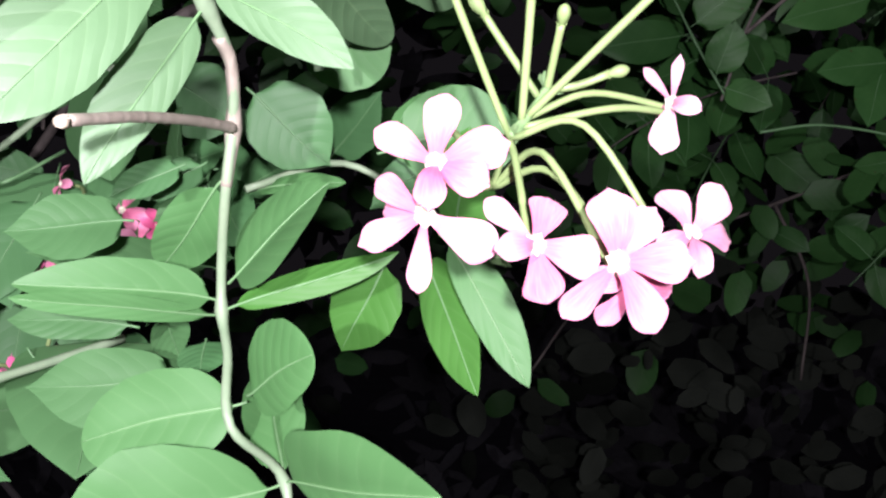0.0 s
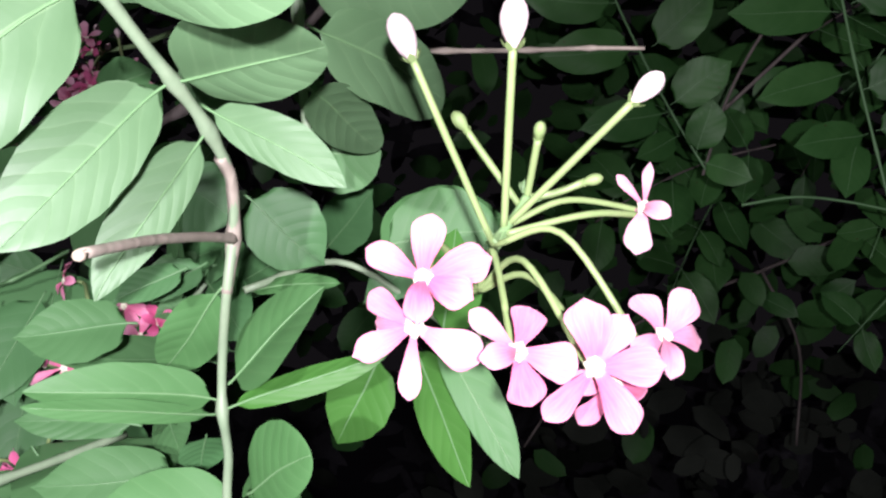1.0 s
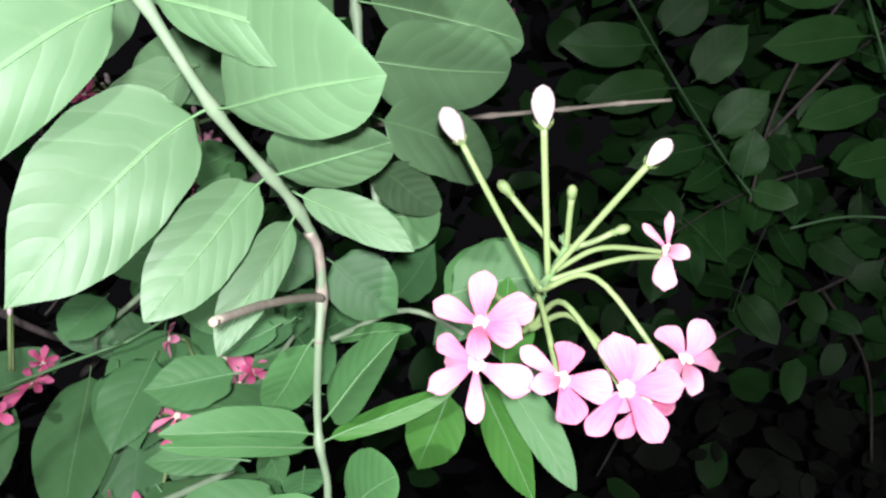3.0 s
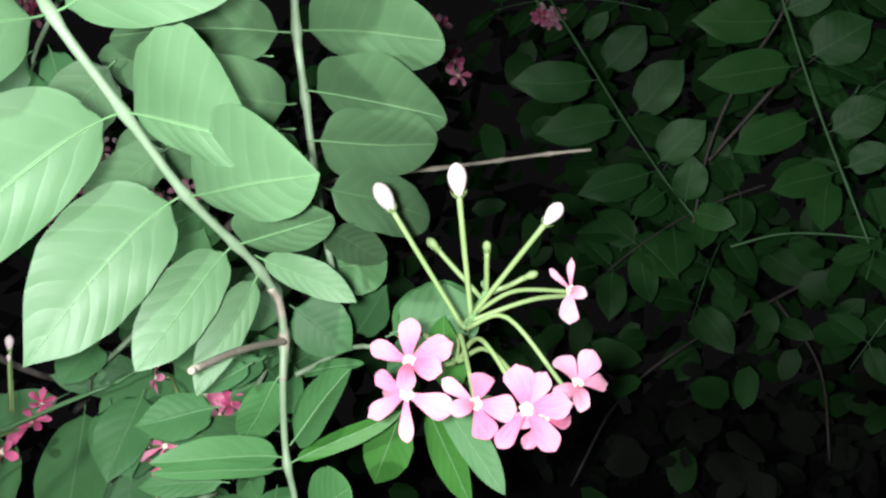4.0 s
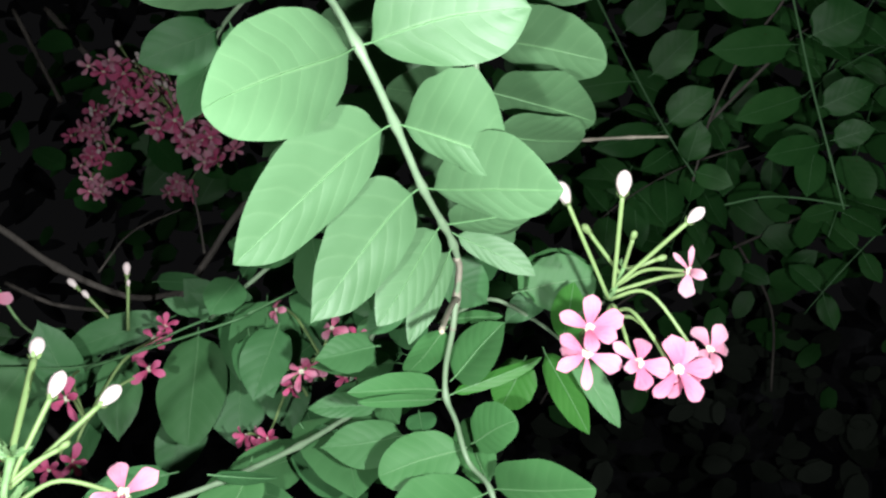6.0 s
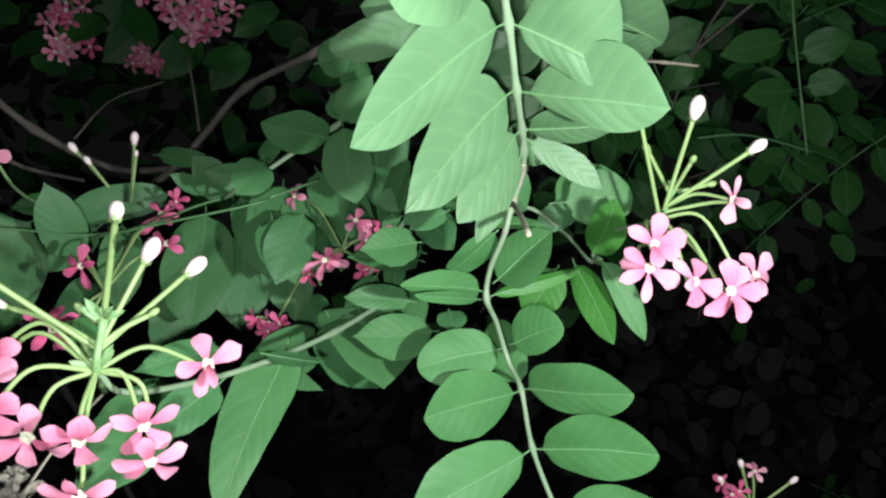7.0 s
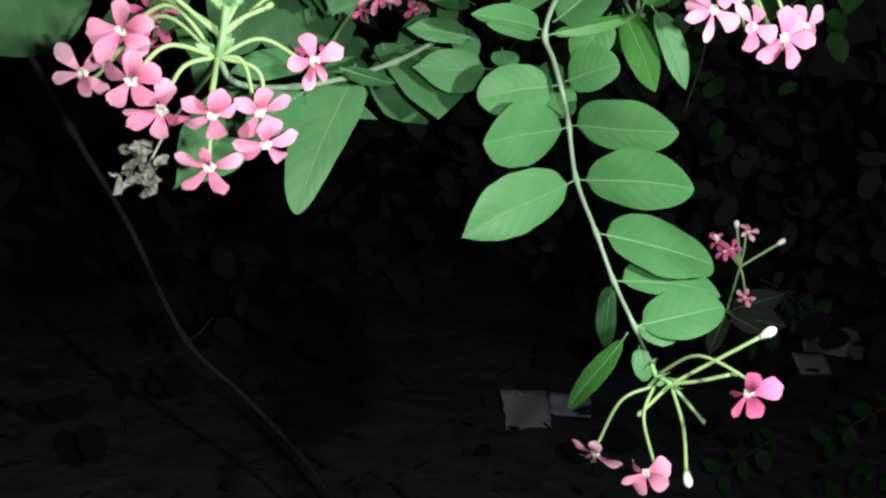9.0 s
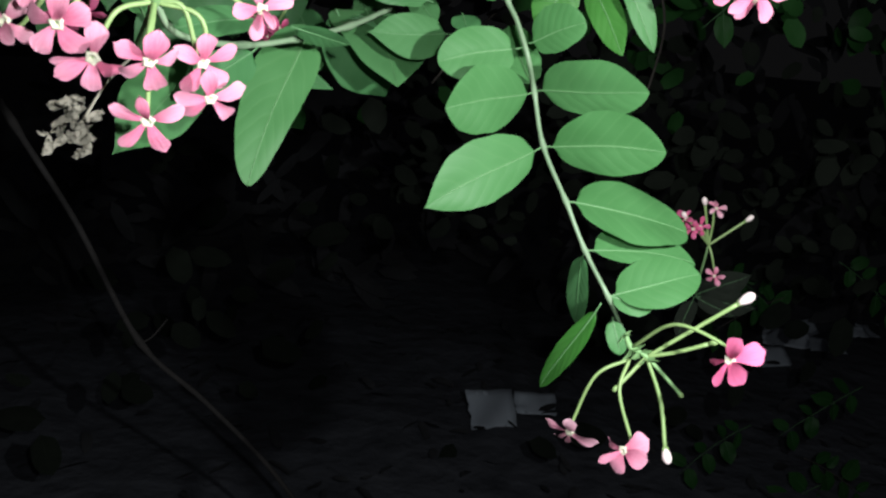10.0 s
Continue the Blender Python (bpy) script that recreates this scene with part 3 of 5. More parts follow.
leaf(shoot, (-0.0570, 0.3022, 1.3507), (-0.0049, 0.2525, 1.3642), (-0.53, -0.69, -0.49), 0.0386, shape=(0.24, 0.94, -0.095, 0.15))
leaf(shoot, (-0.0515, 0.2857, 1.3202), (-0.1257, 0.2580, 1.2876), (0.30, -0.95, 0.13), 0.0382, shape=(0.66, 0.87, 0.069, -0.12))
leaf(shoot, (-0.0515, 0.2857, 1.3202), (0.0108, 0.2514, 1.3328), (-0.41, -0.86, -0.31), 0.0408, shape=(0.19, 0.99, -0.093, 0.09))
leaf(shoot, (-0.0410, 0.2578, 1.2924), (0.0350, 0.2586, 1.2821), (0.12, -0.56, 0.82), 0.0469, shape=(0.00, 0.78, -0.082, 0.00))
leaf(shoot, (-0.0295, 0.2451, 1.2668), (0.0393, 0.2577, 1.2681), (0.10, -0.64, 0.76), 0.0282, shape=(0.11, 0.83, -0.159, 0.30))
leaf(shoot, (-0.0189, 0.2247, 1.2459), (0.0338, 0.2273, 1.2622), (-0.19, -0.66, 0.72), 0.0330, shape=(0.15, 0.90, -0.030, 0.05))
leaf(shoot, (-0.0189, 0.2247, 1.2459), (0.0067, 0.2210, 1.2416), (-0.03, -0.84, 0.54), 0.0147, shape=(0.16, 0.84, 0.002, -0.01))
leaf(shoot, (-0.0295, 0.2451, 1.2668), (-0.0187, 0.2802, 1.2108), (-0.65, -0.58, -0.49), 0.0148, mat=DEEP, shape=(0.31, 0.83, 0.018, -0.02))
leaf(shoot, (-0.0227, 0.2243, 1.2421), (-0.0433, 0.2464, 1.1780), (-0.89, -0.45, 0.13), 0.0158, mat=YOUNG, shape=(0.30, 0.90, -0.031, 0.04))
leaf(shoot, (-0.0096, 0.2379, 1.2297), (-0.0052, 0.2295, 1.2093), (-0.34, -0.89, 0.30), 0.012)

rear = thing("creeper_branch", (-0.0480, 0.2750, 1.6052), "second creeper shoot with stacked oval green leaves", "branch")
stem(rear, [(-0.0394, 0.2550, 1.6592), (-0.0444, 0.2650, 1.6374), (-0.0486, 0.2750, 1.6053), (-0.0501, 0.2850, 1.5751), (-0.0514, 0.2950, 1.5410), (-0.0519, 0.3050, 1.5123), (-0.0508, 0.3150, 1.4858)], 0.00210, 0.00160, knots=((-0.0486, 0.2750, 1.6053), (-0.0501, 0.2850, 1.5751), (-0.0514, 0.2950, 1.5410),))
leaf(rear, (-0.0470, 0.2750, 1.6424), (0.0353, 0.2489, 1.6294), (-0.30, -0.57, -0.77), 0.0408, mat=UNDER, shape=(0.25, 0.90, 0.000, -0.01))
leaf(rear, (-0.0479, 0.2750, 1.6058), (0.0218, 0.2613, 1.5885), (-0.30, -0.54, -0.79), 0.0487, mat=UNDER, shape=(0.00, 1.01, -0.088, 0.19))
leaf(rear, (-0.0465, 0.2750, 1.5752), (0.0176, 0.2772, 1.5620), (-0.18, -0.35, -0.92), 0.0558, mat=UNDER, shape=(0.04, 0.89, -0.257, 0.25))
leaf(rear, (-0.0469, 0.2750, 1.5503), (0.0100, 0.2978, 1.5496), (0.14, -0.37, -0.92), 0.0504, mat=UNDER, shape=(0.00, 0.70, -0.079, 0.03))
leaf(rear, (-0.0432, 0.2750, 1.5278), (-0.0058, 0.3459, 1.5223), (0.87, -0.47, -0.15), 0.0319, mat=UNDER, shape=(0.00, 0.75, 0.010, -0.05))
leaf(rear, (-0.0441, 0.2750, 1.5071), (-0.0308, 0.3413, 1.5025), (-0.59, 0.17, 0.79), 0.0210, mat=UNDER, shape=(0.00, 0.79, 0.007, 0.02))
leaf(rear, (-0.0537, 0.2850, 1.6099), (-0.1401, 0.2696, 1.6188), (0.20, -0.93, 0.32), 0.0506, mat=UNDER, shape=(0.11, 0.76, 0.017, 0.03))
leaf(rear, (-0.0546, 0.2850, 1.5734), (-0.0950, 0.2238, 1.5666), (0.68, -0.38, -0.63), 0.0381, mat=UNDER, shape=(0.10, 0.81, -0.016, 0.04))
leaf(rear, (-0.0509, 0.2850, 1.5464), (-0.0911, 0.3112, 1.5527), (-0.56, -0.82, -0.11), 0.0305, mat=UNDER, shape=(0.10, 0.82, 0.000, 0.00))
leaf(rear, (-0.0480, 0.2850, 1.5236), (-0.0985, 0.3050, 1.5195), (-0.33, -0.90, -0.29), 0.026, mat=UNDER)
leaf(rear, (-0.0512, 0.2850, 1.6478), (-0.1072, 0.3050, 1.6738), (-0.42, -0.88, -0.24), 0.029, mat=UNDER)
leaf(rear, (-0.0560, 0.2850, 1.5608), (-0.1601, 0.3050, 1.5742), (-0.21, -0.95, -0.25), 0.037, mat=UNDER)
leaf(rear, (-0.0642, 0.2850, 1.5994), (-0.1672, 0.3050, 1.6188), (-0.24, -0.92, -0.30), 0.036, mat=UNDER)
leaf(rear, (-0.1182, 0.2850, 1.5624), (-0.1760, 0.3050, 1.5442), (-0.14, -0.85, -0.50), 0.026, mat=UNDER)
leaf(rear, (-0.1467, 0.2850, 1.6119), (-0.2013, 0.3050, 1.5812), (0.06, -0.78, -0.62), 0.035, mat=UNDER)
leaf(rear, (-0.0321, 0.3400, 1.4636), (0.0147, 0.3400, 1.4716), (0.01, -1.00, -0.06), 0.036, mat=LEAF, fold=0.04, arch=0.0, curl=0.02)
leaf(rear, (-0.0702, 0.3500, 1.5024), (-0.0320, 0.3500, 1.5048), (0.01, -0.99, -0.13), 0.030, mat=LEAF, fold=0.04, arch=0.0, curl=0.02)

upper = thing("creeper_branch", (-0.2008, 0.3000, 1.6370), "short leafy creeper tip hanging from above", "branch")
stem(upper, [(-0.1726, 0.2800, 1.6486), (-0.1992, 0.3000, 1.6352), (-0.2124, 0.3100, 1.6199)], 0.00140, 0.00100)
leaf(upper, (-0.2009, 0.3000, 1.6335), (-0.2491, 0.2900, 1.6105), (0.32, -0.91, -0.28), 0.033, mat=DEEP)
leaf(upper, (-0.2069, 0.3100, 1.6319), (-0.2268, 0.3000, 1.5749), (0.37, -0.93, 0.03), 0.029, mat=DEEP)
leaf(upper, (-0.1997, 0.3100, 1.6404), (-0.1927, 0.3200, 1.5972), (0.19, -0.96, -0.19), 0.022, mat=DEEP)

stalk = thing("creeper_branch", (0.0026, 0.3946, 1.4244), "thin brownish side shoot that carries a flower cluster", "branch")
stem(stalk, [(-0.0812, 0.3310, 1.4476), (-0.0514, 0.3566, 1.4603), (-0.0220, 0.3720, 1.4440), (0.0026, 0.3946, 1.4244), (-0.0010, 0.3484, 1.4439), (0.0126, 0.2842, 1.4534)], 0.00140, 0.00110, mat=STEM, knots=((0.0026, 0.3946, 1.4244),))
leaf(stalk, (-0.0804, 0.3275, 1.4833), (-0.0538, 0.3415, 1.4562), (-0.1, -0.98, 0.15), 0.030, mat=DEEP)
leaf(stalk, (-0.0079, 0.3488, 1.4288), (0.0009, 0.3194, 1.4666), (-0.56, -0.71, -0.43), 0.0253, mat=YOUNG, fold=0.1, shape=(0.49, 0.80, 0.009, -0.09))
leaf(stalk, (-0.0197, 0.3529, 1.4281), (0.0037, 0.3230, 1.3770), (-0.60, -0.78, 0.18), 0.0217, mat=YOUNG, shape=(0.43, 0.82, -0.009, 0.01))
leaf(stalk, (-0.0102, 0.3216, 1.4307), (0.0243, 0.3154, 1.3835), (-0.04, -0.99, 0.10), 0.0161, mat=LEAF, shape=(0.37, 0.79, -0.093, 0.14))
leaf(stalk, (-0.0306, 0.3408, 1.4241), (-0.0489, 0.3498, 1.3883), (-0.25, -0.95, 0.1), 0.028, mat=YOUNG)
leaf(stalk, (-0.0370, 0.3500, 1.4629), (0.0146, 0.3573, 1.4799), (0.02, -0.94, 0.34), 0.0314, mat=LEAF, shape=(0.27, 0.84, -0.065, 0.21))
leaf(stalk, (-0.0103, 0.3700, 1.4664), (-0.0442, 0.3700, 1.4449), (-0.04, -1.00, 0.06), 0.019, mat=DEEP)
bracts(stalk, (0.0026, 0.3946, 1.4244), (0.40, -0.30, 0.50), 6, 0.011)

cluster = thing("flower_cluster", (0.0146, 0.2782, 1.4554), "cluster of pink star flowers with white buds held upright", "flower", group="flower clusters")
stem(cluster, [(0.0146, 0.2782, 1.4554), (0.0209, 0.2834, 1.4646), (0.0253, 0.2885, 1.4718)], 0.00170, 0.00120, mat=SEPAL, name="peduncle", knots=((0.0146, 0.2782, 1.4554), (0.0253, 0.2885, 1.4718),))
flower(cluster, (0.0097, 0.2778, 1.4414), (-0.0017, 0.2311, 1.4413), (-0.01, -0.99, 0.10), 0.0163, 11, out=(-0.1, -0.1, 0.25), petals=((0.0025, -0.0027, 0.0167, 0.55), (-0.0142, -0.0038, 0.0080, 0.47), (0.0173, 0.0002, 0.0052, 0.55), (0.0124, -0.0043, -0.0060, 0.63), (-0.0007, -0.0116, -0.0114, 0.46)))
flower(cluster, (0.0097, 0.2778, 1.4414), (-0.0038, 0.2307, 1.4294), (0.03, -1.00, -0.06), 0.0170, 56, out=(-0.15, -0.1, 0.05), petals=((-0.0127, 0.0018, 0.0091, 0.46), (-0.0152, -0.0028, -0.0072, 0.40), (-0.0019, -0.0007, -0.0189, 0.31), (0.0169, 0.0012, -0.0092, 0.55), (-0.0125, 0.0114, 0.0017, 0.37)))
flower(cluster, (0.0097, 0.2778, 1.4414), (0.0215, 0.2349, 1.4228), (0.16, -0.99, -0.04), 0.0155, -9, out=(0.0, 0.05, 0.38), petals=((-0.0121, -0.0017, 0.0107, 0.37), (0.0038, 0.0050, 0.0119, 0.73), (0.0156, -0.0006, -0.0041, 0.66), (0.0027, 0.0025, -0.0145, 0.69), (-0.0083, -0.0130, -0.0015, 0.41)))
flower(cluster, (0.0097, 0.2778, 1.4414), (0.0405, 0.2343, 1.4186), (0.09, -1.00, 0.04), 0.0163, 13, out=(0.0, 0.05, 0.30), petals=((-0.0013, -0.0013, 0.0170, 0.68), (0.0090, 0.0013, 0.0129, 0.49), (0.0171, -0.0022, 0.0003, 0.56), (0.0094, -0.0018, -0.0162, 0.52), (-0.0129, -0.0006, -0.0134, 0.40)))
flower(cluster, (0.0146, 0.2782, 1.4554), (0.0601, 0.2517, 1.4261), (0.44, -0.87, 0.24), 0.0155, 57, mat=PALE, out=(0, 0, 0.24), petals=((-0.0062, 0.0042, 0.0122, 0.69), (0.0090, -0.0000, 0.0122, 0.67), (0.0121, 0.0096, -0.0012, 0.48), (0.0003, -0.0115, -0.0103, 0.44), (-0.0098, -0.0110, -0.0049, 0.48)))
flower(cluster, (0.0097, 0.2778, 1.4414), (0.0457, 0.2438, 1.4146), (0.16, -0.93, -0.32), 0.0147, 60, mat=PINK, out=(0.0, 0.05, 0.26), petals=((-0.0091, 0.0016, -0.0112, 0.45), (0.0100, 0.0104, -0.0026, 0.47), (-0.0019, -0.0007, 0.0149, 0.43), (-0.0118, -0.0050, 0.0006, 0.51), (0.0096, 0.0046, 0.0066, 0.52)))
flower(cluster, (0.0189, 0.2823, 1.4620), (0.0628, 0.2946, 1.4684), (-0.25, -0.97, 0.05), 0.0140, 0, mat=PALE, lift=0.1, out=(0, 0, 0.12), petals=((-0.0088, -0.0015, 0.0109, 0.24), (0.0021, -0.0033, 0.0139, 0.24), (0.0055, -0.0122, -0.0041, 0.46), (-0.0036, 0.0022, -0.0148, 0.60), (-0.0043, 0.0133, -0.0010, 0.20)))
stem(cluster, [(0.0167, 0.2803, 1.4587), (0.0440, 0.2850, 1.4651), (0.0630, 0.3000, 1.4667)], 0.00110, 0.00110, mat=TUBE, name="flower_tube")
bud(cluster, (0.0146, 0.2782, 1.4554), (-0.0107, 0.2435, 1.5168), 0.0142, thick=0.0011)
bud(cluster, (0.0178, 0.2813, 1.4603), (0.0235, 0.2436, 1.5203), 0.0150, thick=0.0012)
bud(cluster, (0.0189, 0.2823, 1.4620), (0.0637, 0.2527, 1.4992), 0.0120)
bud(cluster, (0.0231, 0.2865, 1.4685), (0.0031, 0.2758, 1.4973), 0.0080, green=True)
bud(cluster, (0.0253, 0.2885, 1.4718), (0.0301, 0.2679, 1.4908), 0.0070, green=True)
bud(cluster, (0.0253, 0.2885, 1.4718), (0.0493, 0.2860, 1.4770), 0.0070, green=True, out=(0, 0, -0.06))
bracts(cluster, (0.0253, 0.2885, 1.4718), (0.01, 0.01, 0.02), 5, 0.007)
bracts(cluster, (0.0146, 0.2782, 1.4554), (0.01, 0.01, 0.02), 5, 0.007)

bough = thing("creeper_branch", (-0.1989, 0.2400, 1.3702), "leafy creeper side shoot under a flower cluster", "branch")
stem(bough, [(-0.2540, 0.1517, 1.3828), (-0.2475, 0.1717, 1.3699), (-0.2261, 0.2300, 1.3653), (-0.1996, 0.2700, 1.3700), (-0.1714, 0.3200, 1.3786), (-0.1446, 0.3700, 1.3914)], 0.00140, 0.00180, knots=((-0.2261, 0.2300, 1.3653), (-0.1996, 0.2700, 1.3700), (-0.1714, 0.3200, 1.3786),))
leaf(bough, (-0.1960, 0.3069, 1.3760), (-0.2237, 0.2576, 1.2888), (0.11, -0.88, 0.46), 0.0352, mat=LEAF, fold=0.10, shape=(0.02, 0.45, 0.004, -0.19))
leaf(bough, (-0.1798, 0.3600, 1.3880), (-0.1399, 0.3835, 1.3344), (0.13, -0.94, -0.31), 0.045, mat=DEEP)
leaf(bough, (-0.2035, 0.2500, 1.3764), (-0.1697, 0.2700, 1.3701), (0.16, -0.53, -0.83), 0.016, mat=DEEP)
leaf(bough, (-0.2192, 0.2400, 1.3645), (-0.2508, 0.2200, 1.3367), (0.21, -0.89, 0.40), 0.023, mat=DEEP)
leaf(bough, (-0.2437, 0.2670, 1.3601), (-0.2803, 0.2000, 1.3091), (0.15, -0.95, 0.25), 0.038, mat=MIDLEAF)
leaf(bough, (-0.2631, 0.1817, 1.3742), (-0.2808, 0.2017, 1.3979), (-0.01, -0.77, 0.64), 0.014)
leaf(bough, (-0.2186, 0.2500, 1.3785), (-0.2607, 0.2200, 1.3702), (0.36, -0.68, 0.64), 0.019, mat=DEEP)

posy = thing("flower_cluster", (-0.2540, 0.1517, 1.3828), "large cluster of pink star flowers and white upright buds", "flower", group="flower clusters")
stem(posy, [(-0.2816, 0.2448, 1.3546), (-0.2540, 0.1517, 1.3828), (-0.2506, 0.1487, 1.4044)], 0.00160, 0.00160, mat=SEPAL, name="peduncle", knots=((-0.2540, 0.1517, 1.3828), (-0.2506, 0.1487, 1.4044),))
flower(posy, (-0.2540, 0.1517, 1.3828), (-0.2922, 0.1412, 1.3907), (-0.10, -0.99, -0.11), 0.0170, 30, out=(-0.05, 0, 0.4), petals=((0.0026, -0.0105, 0.0131, 0.47), (-0.0147, -0.0005, -0.0031, 0.77), (0.0143, -0.0078, 0.0048, 0.47), (0.0112, -0.0035, -0.0091, 0.78), (-0.0085, -0.0058, -0.0145, 0.51)))
flower(posy, (-0.2540, 0.1517, 1.3828), (-0.3116, 0.1528, 1.3694), (-0.32, -0.94, 0.12), 0.0162, 20, mat=PALE, out=(0, 0, 0.35), petals=((-0.0103, -0.0025, 0.0132, 0.52), (-0.0137, 0.0008, -0.0041, 0.42), (0.0121, -0.0032, -0.0074, 0.45), (0.0104, -0.0020, 0.0097, 0.61), (0.0063, -0.0129, -0.0075, 0.44)))
flower(posy, (-0.2540, 0.1517, 1.3828), (-0.2832, 0.1220, 1.3721), (-0.00, -0.97, -0.24), 0.0170, 24, out=(-0.1, -0.1, 0.2), petals=((0.0038, -0.0108, 0.0126, 0.50), (-0.0142, 0.0084, 0.0039, 0.50), (0.0134, -0.0031, 0.0054, 0.67), (-0.0089, 0.0029, -0.0116, 0.57), (0.0070, 0.0074, -0.0110, 0.72)))
flower(posy, (-0.2540, 0.1517, 1.3828), (-0.2735, 0.1336, 1.3598), (0.06, -0.96, -0.28), 0.0175, -10, out=(-0.1, -0.1, 0.15), petals=((0.0039, -0.0048, 0.0143, 0.59), (0.0080, 0.0134, -0.0078, 0.52), (-0.0016, 0.0046, -0.0145, 0.54), (-0.0142, -0.0011, -0.0090, 0.40), (-0.0164, -0.0011, -0.0034, 0.26)))
flower(posy, (-0.2540, 0.1517, 1.3828), (-0.2507, 0.1241, 1.3611), (0.32, -0.88, -0.36), 0.0162, 5, out=(0, -0.15, 0), petals=((-0.0109, -0.0076, 0.0060, 0.51), (0.0053, -0.0104, 0.0112, 0.57), (0.0099, 0.0127, 0.0020, 0.46), (0.0014, 0.0102, -0.0125, 0.54), (-0.0118, 0.0032, -0.0066, 0.47)))
flower(posy, (-0.2540, 0.1517, 1.3828), (-0.2351, 0.1534, 1.3604), (0.49, -0.84, -0.23), 0.0170, 15, out=(0.1, -0.05, 0.3), petals=((0.0035, -0.0105, 0.0129, 0.53), (0.0145, 0.0045, 0.0067, 0.42), (-0.0086, -0.0136, 0.0055, 0.38), (-0.0080, 0.0021, -0.0135, 0.53), (0.0093, 0.0062, -0.0099, 0.57)))
flower(posy, (-0.2540, 0.1517, 1.3828), (-0.2311, 0.1514, 1.3461), (0.36, -0.86, -0.37), 0.0162, 18, out=(0.2, 0, 0.25), petals=((0.0140, 0.0049, 0.0050, 0.54), (0.0084, 0.0109, -0.0086, 0.46), (-0.0141, -0.0062, -0.0006, 0.48), (-0.0114, 0.0025, -0.0088, 0.41), (-0.0000, -0.0110, 0.0119, 0.46)))
flower(posy, (-0.2540, 0.1517, 1.3828), (-0.2525, 0.1319, 1.3376), (0.16, -0.84, -0.52), 0.0179, 18, out=(0, -0.1, 0), petals=((-0.0130, -0.0085, 0.0045, 0.38), (-0.0110, 0.0006, -0.0124, 0.40), (0.0060, 0.0052, -0.0137, 0.48), (0.0147, -0.0030, 0.0060, 0.47), (0.0003, -0.0149, 0.0099, 0.27)))
flower(posy, (-0.2540, 0.1517, 1.3828), (-0.2132, 0.1710, 1.3832), (0.25, -0.91, 0.34), 0.0179, 40, mat=PINK, out=(0, 0, 0.2), petals=((-0.0052, 0.0070, 0.0126, 0.60), (0.0135, 0.0069, 0.0075, 0.54), (-0.0119, -0.0097, -0.0020, 0.50), (-0.0016, -0.0090, -0.0125, 0.40), (0.0069, -0.0152, -0.0063, 0.26)))
flower(posy, (-0.2540, 0.1517, 1.3828), (-0.2946, 0.2100, 1.3910), (0.12, -0.76, 0.64), 0.0153, 15, mat=ROSE, out=(0, 0, 0.1))
bud(posy, (-0.2506, 0.1487, 1.4044), (-0.2597, 0.1903, 1.4530), 0.0128, thick=0.0015)
bud(posy, (-0.2523, 0.1502, 1.3936), (-0.2329, 0.1603, 1.4383), 0.0128)
bud(posy, (-0.2526, 0.1505, 1.3914), (-0.2175, 0.1815, 1.4293), 0.0128)
bud(posy, (-0.2526, 0.1505, 1.3914), (-0.2960, 0.1278, 1.4268), 0.0128)
bud(posy, (-0.2523, 0.1502, 1.3936), (-0.2946, 0.1453, 1.4116), 0.0080, green=False, out=(0, 0, 0.05))
bud(posy, (-0.2510, 0.1490, 1.4022), (-0.2627, 0.1494, 1.4106), 0.0070, green=True)
bud(posy, (-0.2523, 0.1502, 1.3936), (-0.2320, 0.1627, 1.4080), 0.0060, green=True, out=(0, 0, 0.05))
bracts(posy, (-0.2506, 0.1487, 1.4044), (0.00, -0.00, 0.02), 8, 0.010)
bracts(posy, (-0.2540, 0.1517, 1.3828), (0.00, -0.00, 0.02), 7, 0.011)
withered(posy, (-0.2816, 0.2448, 1.3546), (-0.2850, 0.1500, 1.3262))

drooping = thing("flower_cluster", (0.0095, 0.2250, 1.2109), "small hanging cluster of rose-pink flowers and buds", "flower", group="flower clusters")
stem(drooping, [(-0.0022, 0.2320, 1.2209), (0.0007, 0.2280, 1.2149), (0.0095, 0.2250, 1.2109), (0.0292, 0.2150, 1.1927)], 0.00150, 0.00100, mat=SEPAL, name="peduncle", knots=((0.0007, 0.2280, 1.2149), (0.0095, 0.2250, 1.2109),))
flower(drooping, (0.0007, 0.2280, 1.2149), (0.0267, 0.1617, 1.2357), (-0.82, -0.57, 0.04), 0.0170, 10, mat=ROSE, out=(0, 0, 0.22), petals=((-0.0021, -0.0087, 0.0145, 0.57), (0.0145, -0.0057, 0.0075, 0.66), (0.0022, -0.0123, -0.0077, 0.78), (-0.0057, 0.0007, -0.0153, 0.30), (-0.0022, 0.0151, -0.0075, 0.23)))
flower(drooping, (0.0007, 0.2280, 1.2079), (-0.0039, 0.2037, 1.1623), (-0.79, -0.62, -0.06), 0.0165, 0, mat=PINK, out=(-0.1, 0, 0.08), petals=((0.0116, -0.0055, 0.0089, 0.81), (0.0098, -0.0113, -0.0010, 0.90), (-0.0044, 0.0158, -0.0016, 0.35), (-0.0142, 0.0008, -0.0086, 0.30), (-0.0036, -0.0003, -0.0145, 0.72)))
flower(drooping, (0.0007, 0.2280, 1.2079), (-0.0303, 0.2239, 1.1630), (-0.40, -0.76, -0.51), 0.0160, 10, mat=PALE, out=(-0.1, 0, 0.18), petals=((-0.0141, 0.0039, 0.0055, 0.37), (-0.0034, -0.0100, 0.0120, 0.51), (0.0153, -0.0078, -0.0038, 0.54), (-0.0049, 0.0121, -0.0092, 0.28), (0.0037, 0.0100, -0.0120, 0.26)))
